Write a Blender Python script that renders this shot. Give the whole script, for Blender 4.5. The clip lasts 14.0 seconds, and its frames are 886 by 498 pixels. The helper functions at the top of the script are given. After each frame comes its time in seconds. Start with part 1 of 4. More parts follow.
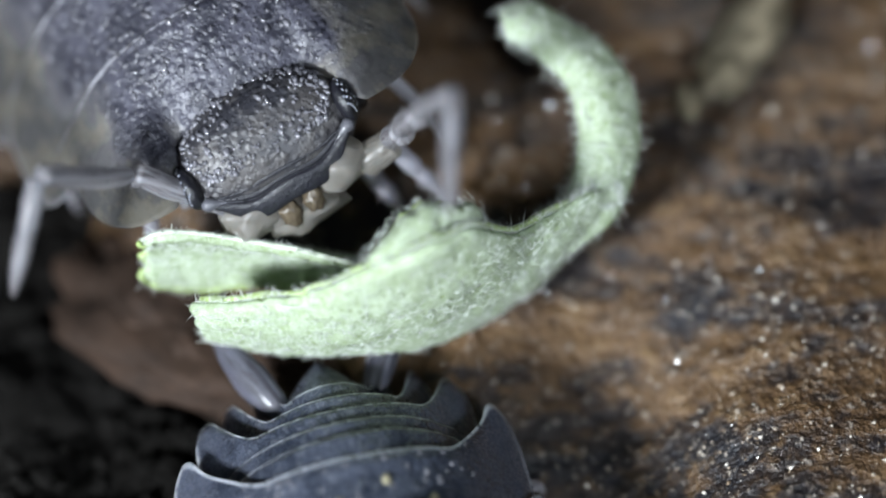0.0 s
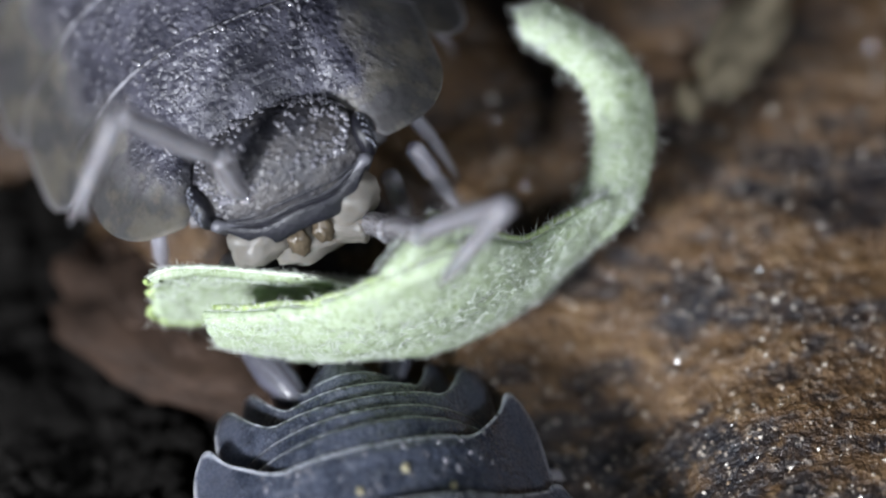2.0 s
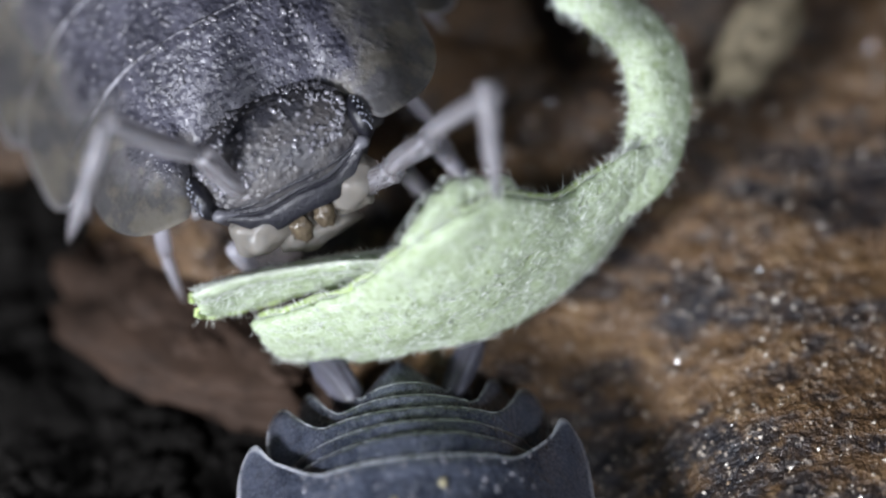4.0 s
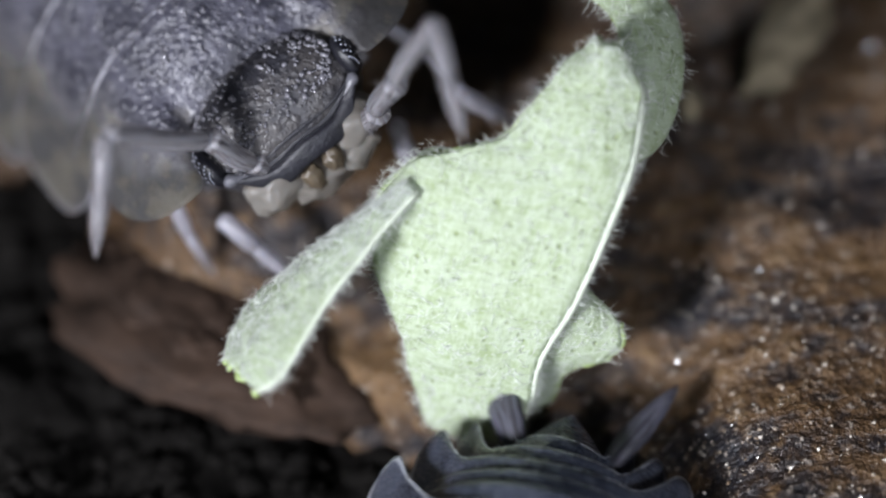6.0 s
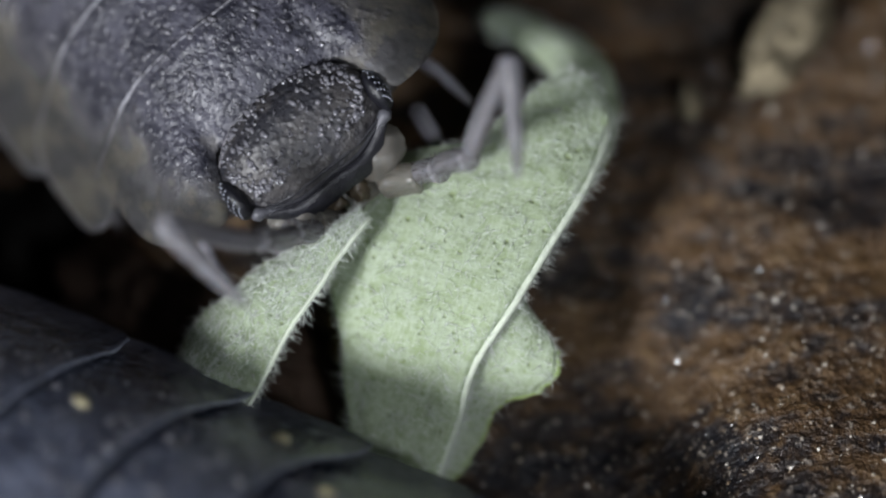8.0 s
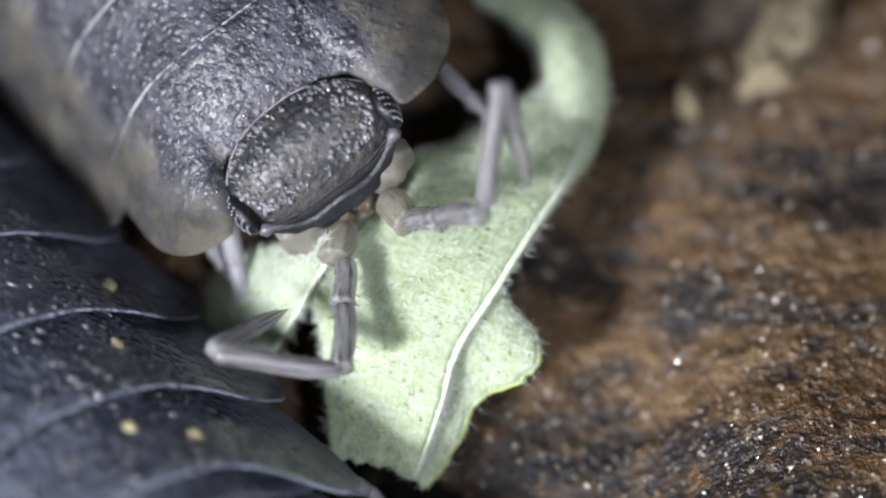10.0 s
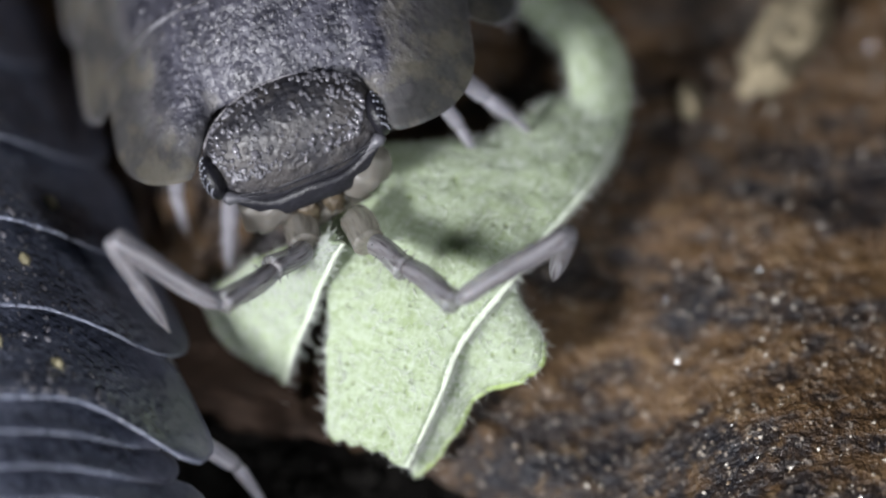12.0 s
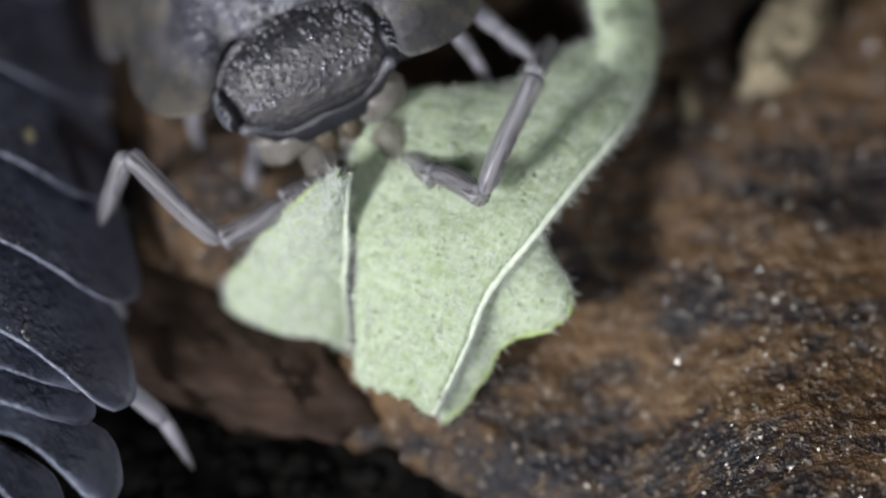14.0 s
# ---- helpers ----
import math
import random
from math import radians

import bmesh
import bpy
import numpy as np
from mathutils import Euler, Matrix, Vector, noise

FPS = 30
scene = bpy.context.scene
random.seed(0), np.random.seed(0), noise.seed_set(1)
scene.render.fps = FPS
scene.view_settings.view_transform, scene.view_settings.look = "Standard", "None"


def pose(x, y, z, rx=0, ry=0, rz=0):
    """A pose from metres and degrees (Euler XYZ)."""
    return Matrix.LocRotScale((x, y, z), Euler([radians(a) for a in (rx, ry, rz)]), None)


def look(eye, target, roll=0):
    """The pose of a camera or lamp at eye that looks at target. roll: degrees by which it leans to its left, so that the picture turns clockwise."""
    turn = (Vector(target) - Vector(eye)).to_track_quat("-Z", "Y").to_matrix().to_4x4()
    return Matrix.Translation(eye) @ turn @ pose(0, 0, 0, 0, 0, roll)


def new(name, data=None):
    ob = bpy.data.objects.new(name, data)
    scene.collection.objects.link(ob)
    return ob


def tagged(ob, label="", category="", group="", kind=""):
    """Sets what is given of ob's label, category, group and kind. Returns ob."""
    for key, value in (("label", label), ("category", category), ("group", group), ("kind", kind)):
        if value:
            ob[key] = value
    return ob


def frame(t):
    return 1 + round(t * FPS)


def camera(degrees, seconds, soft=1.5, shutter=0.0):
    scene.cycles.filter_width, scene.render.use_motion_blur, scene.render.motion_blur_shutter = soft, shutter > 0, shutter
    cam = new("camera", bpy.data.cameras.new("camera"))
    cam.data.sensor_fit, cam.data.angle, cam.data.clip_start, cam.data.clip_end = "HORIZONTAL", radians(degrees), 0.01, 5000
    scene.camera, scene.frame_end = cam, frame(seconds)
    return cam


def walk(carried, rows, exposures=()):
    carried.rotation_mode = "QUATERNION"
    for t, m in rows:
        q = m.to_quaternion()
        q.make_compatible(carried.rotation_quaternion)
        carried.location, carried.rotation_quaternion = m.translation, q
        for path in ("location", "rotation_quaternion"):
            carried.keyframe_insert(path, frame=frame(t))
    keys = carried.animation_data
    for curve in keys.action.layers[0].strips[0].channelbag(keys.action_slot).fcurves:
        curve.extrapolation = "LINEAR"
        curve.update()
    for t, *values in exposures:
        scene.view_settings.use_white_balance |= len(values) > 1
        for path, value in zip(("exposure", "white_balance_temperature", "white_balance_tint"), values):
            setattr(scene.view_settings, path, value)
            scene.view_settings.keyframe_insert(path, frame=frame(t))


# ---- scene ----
# All lengths below are written in millimetres and turned into metres by MM.
MM = 0.001
DIST = 60.0                    # lens to the middle of the subject
ELEV = radians(50)             # the lens looks down at this angle
HALF = 784 / 180.0             # half the width of the field of view, mm
TARGET = Vector((0, 0, 1.2))
EX = Vector((1, 0, 0))
EY = Vector((0, math.sin(ELEV), math.cos(ELEV)))
EN = Vector((0, -math.cos(ELEV), math.sin(ELEV)))


def spot(x, y, w=0.0):
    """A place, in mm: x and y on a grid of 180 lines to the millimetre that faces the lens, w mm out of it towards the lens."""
    k = (DIST - w) / DIST / 180.0
    return TARGET + EX * ((x - 784) * k) + EY * ((441 - y) * k) + EN * w


def depth_for(x, y, z):
    """The w at which the grid's place x, y has the height z."""
    v = (441 - y) / 180.0
    return (z - TARGET.z - EY.z * v) / (EN.z - EY.z * v / DIST)


def turned(xdir, ydir, place):
    """A pose in metres with its x along xdir and its y near ydir."""
    a = Vector(xdir).normalized()
    c = a.cross(Vector(ydir)).normalized()
    b = c.cross(a)
    m = Matrix((a, b, c)).transposed().to_4x4()
    m.translation = Vector(place) * MM
    return m


eye = (TARGET + EN * DIST) * MM
cam = camera(2 * math.degrees(math.atan(HALF / DIST)), 14.0, soft=2.2, shutter=0.5)
cam.data.dof.use_dof = True
cam.data.dof.focus_distance = (DIST + 0.3) * MM
cam.data.dof.aperture_fstop = 55
walk(cam, [(0.0, look(eye, TARGET * MM)), (14.0, look(eye, TARGET * MM))],
     exposures=[(0.0, 0.36, 6050, 6), (1.0, 0.26, 6100, 9), (2.0, 0.24, 6200, 11), (3.3, 0.22, 6200, 12), (5.5, 0.20, 6250, 14), (6.0, 0.02, 6250, 14), (6.5, -0.10, 6400, 14), (7.0, -0.40, 6500, 12), (7.5, -0.55, 6450, 10),
                (8.0, -0.50, 6400, 10), (10.5, 0.40, 6500, 12), (11.0, 0.38, 6500, 12), (11.5, 0.14, 6500, 12), (12.0, -0.08, 6500, 12), (12.5, -0.26, 6500, 12), (14.0, -0.28, 6500, 12)])

# ---- light: a dim room and two small LED lamps beside the lens ----
world = bpy.data.worlds.new("world")
scene.world = world
world.use_nodes = True
world.node_tree.nodes["Background"].inputs[0].default_value = (0.5, 0.6, 0.85, 1)
world.node_tree.nodes["Background"].inputs[1].default_value = 0.015


def led(name, u, v, w, size, watts, colour):
    lamp = bpy.data.lights.new(name, "AREA")
    lamp.shape, lamp.size, lamp.energy, lamp.color = "DISK", size * MM, watts, colour
    place = TARGET + EX * u + EY * v + EN * w
    ob = new(name, lamp)
    ob.matrix_world = look(place * MM, TARGET * MM)
    return ob


led("led_lamp_key", -38, -20, 49, 11, 0.102, (0.95, 0.97, 1.0))
led("led_lamp_second", 24, -14, 60, 8, 0.026, (0.9, 0.94, 1.0))


# ---- materials ----
class Nodes:
    """A short way to write node materials."""

    def __init__(self, name):
        self.mat = bpy.data.materials.new(name)
        self.mat.use_nodes = True
        self.tree = self.mat.node_tree
        self.tree.nodes.clear()
        self.out = self.tree.nodes.new("ShaderNodeOutputMaterial")
        self.coord = self.tree.nodes.new("ShaderNodeTexCoord")

    def add(self, kind, **inputs):
        n = self.tree.nodes.new(kind)
        for k, v in inputs.items():
            self.plug(n.inputs[k.replace("_", " ")], v)
        return n

    def plug(self, socket, v):
        if isinstance(v, bpy.types.NodeSocket):
            self.tree.links.new(v, socket)
        else:
            socket.default_value = v

    def scaled(self, sx, sy, sz, source="Object"):
        m = self.add("ShaderNodeMapping", Vector=self.coord.outputs[source])
        m.inputs["Scale"].default_value = (sx, sy, sz)
        return m.outputs[0]

    def noise(self, vec, scale, detail=4.0, rough=0.6):
        return self.add("ShaderNodeTexNoise", Vector=vec, Scale=scale, Detail=detail, Roughness=rough).outputs["Fac"]

    def cells(self, vec, scale, feature="F1", out="Distance"):
        n = self.add("ShaderNodeTexVoronoi", Vector=vec, Scale=scale)
        n.feature = feature
        return n.outputs[out]

    def ramp(self, fac, *stops):
        n = self.add("ShaderNodeValToRGB", Fac=fac)
        e = n.color_ramp.elements
        while len(e) < len(stops):
            e.new(0.5)
        for el, (p, c) in zip(e, stops):
            el.position = p
            el.color = (*c, 1) if len(c) == 3 else c
        return n.outputs[0]

    def step(self, v, a, b):
        n = self.add("ShaderNodeMapRange", Value=v)
        n.inputs[1].default_value, n.inputs[2].default_value = a, b
        n.interpolation_type = "SMOOTHSTEP"
        return n.outputs[0]

    def math(self, op, a, b=0.0):
        n = self.tree.nodes.new("ShaderNodeMath")
        n.operation = op
        self.plug(n.inputs[0], a)
        self.plug(n.inputs[1], b)
        return n.outputs[0]

    def mix(self, fac, a, b):
        n = self.tree.nodes.new("ShaderNodeMix")
        n.data_type = "RGBA"
        self.plug(n.inputs[0], fac)
        for s, v in ((n.inputs[6], a), (n.inputs[7], b)):
            self.plug(s, (*v, 1) if isinstance(v, tuple) and len(v) == 3 else v)
        return n.outputs[2]

    def uv(self):
        n = self.add("ShaderNodeSeparateXYZ", Vector=self.coord.outputs["UV"])
        return n.outputs[0], n.outputs[1]

    def bump(self, height, strength, dist):
        return self.add("ShaderNodeBump", Height=height, Strength=strength, Distance=dist * MM).outputs[0]

    def surface(self, colour, rough=0.5, bump=None, through_light=None, specular=0.5, coat=0.0, scatter=0.0, reach=0.2, alpha=1.0):
        p = self.add("ShaderNodeBsdfPrincipled")
        self.plug(p.inputs["Base Color"], (*colour, 1) if isinstance(colour, tuple) else colour)
        self.plug(p.inputs["Roughness"], rough)
        self.plug(p.inputs["Specular IOR Level"], specular)
        self.plug(p.inputs["Coat Weight"], coat)
        p.inputs["Coat Roughness"].default_value = 0.15
        self.plug(p.inputs["Alpha"], alpha)
        self.plug(p.inputs["Subsurface Weight"], scatter)
        p.inputs["Subsurface Radius"].default_value = (0.8, 0.9, 1.0)
        p.inputs["Subsurface Scale"].default_value = reach * MM
        if bump is not None:
            self.plug(p.inputs["Normal"], bump)
        last = p.outputs[0]
        if through_light is not None:
            t = self.add("ShaderNodeBsdfTranslucent")
            self.plug(t.inputs["Color"], (*colour, 1) if isinstance(colour, tuple) else colour)
            m = self.tree.nodes.new("ShaderNodeMixShader")
            self.plug(m.inputs[0], through_light)
            self.tree.links.new(last, m.inputs[1])
            self.tree.links.new(t.outputs[0], m.inputs[2])
            last = m.outputs[0]
        self.tree.links.new(last, self.out.inputs[0])
        return self.mat


def shell_material(name, core_a, core_b, skirt, rim, clear, skirt_from=0.55, gloss=0.24, rim_mix=0.7, dents=0.0, relief=0.85, cream=0.0, glass=0.0, rim_from=0.968, coat=0.2, mottle=0.06, lobe=0.0):
    """Cuticle: dark and mottled along the back, paler and clear towards the side lobes, with a pale hind rim."""
    n = Nodes(name)
    u, v = n.uv()
    side = n.math("ABSOLUTE", n.math("SUBTRACT", n.math("MULTIPLY", u, 2.0), 1.0))
    vec = n.scaled(1000, 1000, 1000)
    blot = n.noise(vec, 2.2, 5, 0.62)
    worm = n.noise(vec, 9.0, 3, 0.5)
    dust = n.noise(vec, 26.0, 2, 0.5)
    core = n.mix(n.step(blot, 0.38, 0.62), core_a, core_b)
    core = n.mix(n.math("MULTIPLY", n.step(worm, 0.54, 0.68), 0.4), core, tuple(mottle + 1.1 * c for c in core_b))
    core = n.mix(n.math("MULTIPLY", n.step(dust, 0.64, 0.74), 0.5), core, skirt)
    reach = n.math("ADD", side, n.math("MULTIPLY", n.step(v, 0.45, 0.0), lobe))
    edge = n.step(n.math("ADD", reach, n.math("MULTIPLY", n.math("SUBTRACT", blot, 0.5), 0.35)), skirt_from, skirt_from + 0.24)
    pale = n.mix(n.step(worm, 0.42, 0.7), skirt, tuple(c * 0.72 for c in skirt))
    pale = n.mix(n.math("MULTIPLY", n.step(blot, 0.46, 0.62), cream), pale, (0.52, 0.48, 0.38))
    col = n.mix(edge, core, pale)
    line = n.math("MAXIMUM", n.step(v, rim_from, 0.99), n.step(side, 0.97, 0.995))
    col = n.mix(n.math("MULTIPLY", n.math("MULTIPLY", line, rim_mix), n.step(worm, 0.25, 0.5)), col, rim)
    pits = n.cells(vec, 10.0)
    fine = n.cells(vec, 22.0)
    h = n.math("ADD", n.math("MULTIPLY", n.step(pits, 0.55, 0.1), 0.8), n.math("ADD", n.math("MULTIPLY", n.step(fine, 0.5, 0.1), 0.35), n.math("MULTIPLY", worm, 0.9)))
    h = n.math("ADD", h, n.math("MULTIPLY", n.noise(vec, 3.2, 2), dents))
    return n.surface(col, n.mix(dust, (gloss * 0.7,) * 3, (gloss * 2.0,) * 3), n.bump(n.math("MULTIPLY", h, n.math("SUBTRACT", 1.0, n.math("MULTIPLY", edge, 0.8))), relief, 0.04),
                     n.math("ADD", n.math("MULTIPLY", edge, clear), 0.02), 0.5, coat, n.math("ADD", n.math("MULTIPLY", edge, 0.55), 0.15), 0.16,
                     n.math("SUBTRACT", 1.0, n.math("MULTIPLY", edge, glass)))


def clear_material(name, pale, core, clear=0.35, bumps=14.0, see=0.8, rough=0.35):
    """Pale, half clear horn with a darker core along the middle, as on antennae and legs."""
    n = Nodes(name)
    u, v = n.uv()
    vec = n.scaled(1000, 1000, 1000)
    a = n.noise(vec, 6.0, 4)
    streak = n.noise(n.scaled(14, 2, 1, "UV"), 1.0, 3)
    col = n.mix(n.math("MULTIPLY", n.step(streak, 0.42, 0.62), n.step(v, 0.03, 0.15)), pale, core)
    col = n.mix(n.math("MULTIPLY", n.step(a, 0.5, 0.75), 0.4), col, pale)
    return n.surface(col, rough, n.bump(n.noise(vec, bumps, 3), 0.5, 0.02), clear, 0.5, 0.2, 0.85, 0.22, see)


def plain(name, colour, rough=0.5, var=0.25, scale=5.0, bump=0.3, through_light=None, specular=0.5, coat=0.0):
    n = Nodes(name)
    vec = n.scaled(1000, 1000, 1000)
    a, b = n.noise(vec, scale, 5), n.noise(vec, scale * 6, 4)
    f = n.math("ADD", n.math("MULTIPLY", a, 0.65), n.math("MULTIPLY", b, 0.35))
    col = n.mix(n.step(f, 0.3, 0.7), tuple(c * (1 - var) for c in colour), tuple(min(1, c * (1 + var)) for c in colour))
    return n.surface(col, rough, n.bump(b, bump, 0.04), through_light, specular, coat)


def bark_material():
    """Rotten bark: ochre and blue-black blotches drawn out along the grain, with pale specks."""
    n = Nodes("weathered_bark")
    grain = n.scaled(330, 1000, 1000)
    streak = n.scaled(110, 1000, 1000)
    vec = n.scaled(1000, 1000, 1000)
    patch = n.noise(grain, 0.75, 6, 0.62)
    long = n.noise(streak, 3.5, 5, 0.65)
    mottle = n.noise(vec, 3.2, 5, 0.7)
    speck = n.noise(vec, 9.0, 3, 0.65)
    tone = n.math("ADD", n.math("MULTIPLY", patch, 0.50), n.math("ADD", n.math("MULTIPLY", long, 0.18), n.math("MULTIPLY", mottle, 0.32)))
    col = n.ramp(tone, (0.405, (0.007, 0.007, 0.010)), (0.46, (0.022, 0.015, 0.012)), (0.505, (0.070, 0.039, 0.017)), (0.60, (0.132, 0.077, 0.033)))
    col = n.mix(n.math("MULTIPLY", n.step(long, 0.56, 0.68), 0.5), col, (0.014, 0.010, 0.009))
    col = n.mix(n.math("MULTIPLY", n.step(mottle, 0.56, 0.7), 0.35), col, (0.2, 0.14, 0.075))
    col = n.mix(n.math("MULTIPLY", n.step(speck, 0.60, 0.70), 0.7), col, (0.36, 0.31, 0.26))
    h = n.math("ADD", n.math("MULTIPLY", long, 0.14), n.math("ADD", n.math("MULTIPLY", speck, 0.8), n.math("MULTIPLY", mottle, 0.7)))
    return n.surface(col, n.mix(speck, (0.6, 0.6, 0.6), (0.25, 0.25, 0.25)), n.bump(h, 1.0, 0.12), None, 0.4)


def grit_material():
    """Grains from dull brown to milky white."""
    n = Nodes("mineral_grit")
    r = n.tree.nodes.new("ShaderNodeNewGeometry").outputs["Random Per Island"]
    col = n.ramp(r, (0.0, (0.10, 0.075, 0.055)), (0.5, (0.17, 0.125, 0.085)), (0.85, (0.36, 0.32, 0.27)), (1.0, (0.62, 0.58, 0.52)))
    return n.surface(col, 0.22, None, None, 0.6, 0.3)


def leaf_material(name, light, dark, clear=0.3):
    """Pale felt over green: fine crossed fibres, small olive pits between them."""
    n = Nodes(name)
    vec = n.scaled(1000, 1000, 1000)
    a = n.noise(vec, 1.4, 3)
    felt = n.noise(n.scaled(1900, 600, 1000), 9.0, 4, 0.75)
    felt2 = n.noise(n.scaled(600, 1900, 1000), 10.0, 4, 0.75)
    f = n.math("ADD", n.math("MULTIPLY", felt, 0.5), n.math("MULTIPLY", felt2, 0.5))
    col = n.mix(n.step(n.math("ADD", n.math("MULTIPLY", f, 0.88), n.math("MULTIPLY", a, 0.12)), 0.38, 0.58), dark, light)
    warp = n.noise(vec, 7.0, 2)
    pit = n.step(n.math("ADD", n.cells(vec, 7.5), n.math("MULTIPLY", warp, 0.5)), 0.46, 0.30)
    col = n.mix(n.math("MULTIPLY", pit, 0.62), col, tuple(c * k for c, k in zip(dark, (0.72, 0.74, 0.5))))
    h = n.math("SUBTRACT", f, n.math("MULTIPLY", pit, 0.5))
    return n.surface(col, 0.7, n.bump(h, 0.7, 0.06), clear, 0.25)


SHELL = shell_material("grey_cuticle", (0.020, 0.020, 0.029), (0.056, 0.055, 0.073), (0.235, 0.23, 0.235), (0.70, 0.70, 0.76), 0.68, 0.56, 0.34, relief=0.5, cream=0.5, glass=0.46, coat=0.0, lobe=0.22)
SHELL_DARK = shell_material("slate_cuticle", (0.017, 0.021, 0.032), (0.040, 0.046, 0.064), (0.09, 0.10, 0.135), (0.55, 0.57, 0.64), 0.3, 0.68, 0.20, 1.0, 1.0, 0.4, 0.0, 0.2, 0.955)
SHELL_GLOSS = shell_material("glossy_slate_cuticle", (0.042, 0.048, 0.070), (0.088, 0.098, 0.136), (0.17, 0.18, 0.24), (0.32, 0.34, 0.42), 0.3, 0.72, 0.16, 0.5, 2.0, 0.7, 0.0, 0.45, 0.984)
HEAD = shell_material("head_cuticle", (0.018, 0.018, 0.023), (0.048, 0.044, 0.044), (0.04, 0.04, 0.05), (0.1, 0.1, 0.12), 0.05, 0.9, 0.36, relief=0.4, coat=0.0, mottle=0.06)
HORN = clear_material("clear_horn", (0.44, 0.43, 0.46), (0.15, 0.137, 0.145), 0.3, see=0.46)
HORN_PALE = clear_material("pale_horn", (0.50, 0.49, 0.54), (0.36, 0.35, 0.38), 0.4, see=0.62)
GRAIN = plain("clear_tubercle", (0.135, 0.132, 0.15), 0.22, 0.4, 6, 0.0, 0.2, 1.0, 0.6)
GREY = plain("grey_head_lobe", (0.10, 0.10, 0.115), 0.3, 0.3, 6, 0.3, 0.25, 0.5, 0.2)
MARGIN = plain("pale_head_margin", (0.22, 0.21, 0.23), 0.4, 0.5, 6, 0.3, 0.25, 0.5, 0.1)
CORE = plain("antenna_tissue", (0.075, 0.066, 0.066), 0.6, 0.5, 7, 0.3)
BLACK = plain("black_eye_pigment", (0.006, 0.006, 0.009), 0.4)
# glossy lenses, their base colour lightened to paint in the facets' glints
BEAD = plain("eye_lens_with_glint", (0.22, 0.23, 0.27), 0.08, 0.2, 5, 0.0, None, 0.8, 1.0)
LIP = plain("dark_clypeus", (0.010, 0.010, 0.014), 0.42, 0.4, 4, 0.4)
MOUTH = clear_material("pale_mouthpart", (0.40, 0.375, 0.34), (0.28, 0.26, 0.23), 0.45, 5.0, 0.5)
AMBER = plain("amber_mouthpart", (0.10, 0.078, 0.052), 0.3, 0.35, 5, 0.2, 0.35)
BELLY = plain("belly_skin", (0.09, 0.085, 0.09), 0.5)
BARK = bark_material()
LEAF = leaf_material("felted_leaf", (0.575, 0.655, 0.50), (0.39, 0.475, 0.27), 0.42)
LEAF_CUT = leaf_material("cut_leaf_edge", (0.48, 0.59, 0.27), (0.33, 0.44, 0.15))
VEIN = plain("leaf_vein", (0.78, 0.84, 0.7), 0.5, 0.12, 8, 0.5, 0.3)
HAIR = plain("leaf_hair", (0.85, 0.88, 0.84), 0.4, 0.05, 8, 0.0, 0.55)
CRUMB = plain("tan_crumb", (0.235, 0.195, 0.125), 0.6, 0.45, 4, 0.9)
SPECK = plain("yellowish_speck", (0.23, 0.205, 0.125), 0.5, 0.3, 8, 0.4)
GRIT = grit_material()
UROPOD = clear_material("uropod_horn", (0.085, 0.085, 0.11), (0.02, 0.02, 0.03), 0.15, rough=0.6)
FLAKE = plain("rust_bark_flake", (0.024, 0.014, 0.009), 0.8, 0.45, 1.2, 0.3, None, 0.2)
# near black: the pit's deep shade put into the colour
PIT_SHADE = plain("pit_shade_black", (0.006, 0.0055, 0.005), 0.95, 0.6, 3, 0.9, None, 0.03)
MOSS = plain("dull_moss", (0.062, 0.062, 0.046), 0.9, 0.6, 3, 0.9, None, 0.1)


# ---- mesh helpers ----
def finish(name, bm, material, parent=None, label="", smooth=True):
    """Links a bmesh, made in mm, as one mesh object in metres."""
    bmesh.ops.scale(bm, vec=(MM, MM, MM), verts=bm.verts)
    me = bpy.data.meshes.new(name)
    for f in bm.faces:
        f.smooth = smooth
    bm.to_mesh(me)
    bm.free()
    for m in material if isinstance(material, (list, tuple)) else (material,):
        me.materials.append(m)
    ob = new(name, me)
    ob.parent = parent
    if label:
        ob["label"] = label
    return ob


part = finish


def smooth(a, b, x):
    t = min(1.0, max(0.0, (x - a) / (b - a)))
    return t * t * (3 - 2 * t)


def ease(xs, ys, x):
    """A smooth curve through a few stations."""
    if x <= xs[0]:
        return ys[0]
    for i in range(len(xs) - 1):
        if x <= xs[i + 1]:
            t = (x - xs[i]) / (xs[i + 1] - xs[i])
            y0 = ys[max(i - 1, 0)]
            y1, y2 = ys[i], ys[i + 1]
            y3 = ys[min(i + 2, len(ys) - 1)]
            return 0.5 * (2 * y1 + (y2 - y0) * t + (2 * y0 - 5 * y1 + 4 * y2 - y3) * t * t + (3 * y1 - y0 - 3 * y2 + y3) * t ** 3)
    return ys[-1]


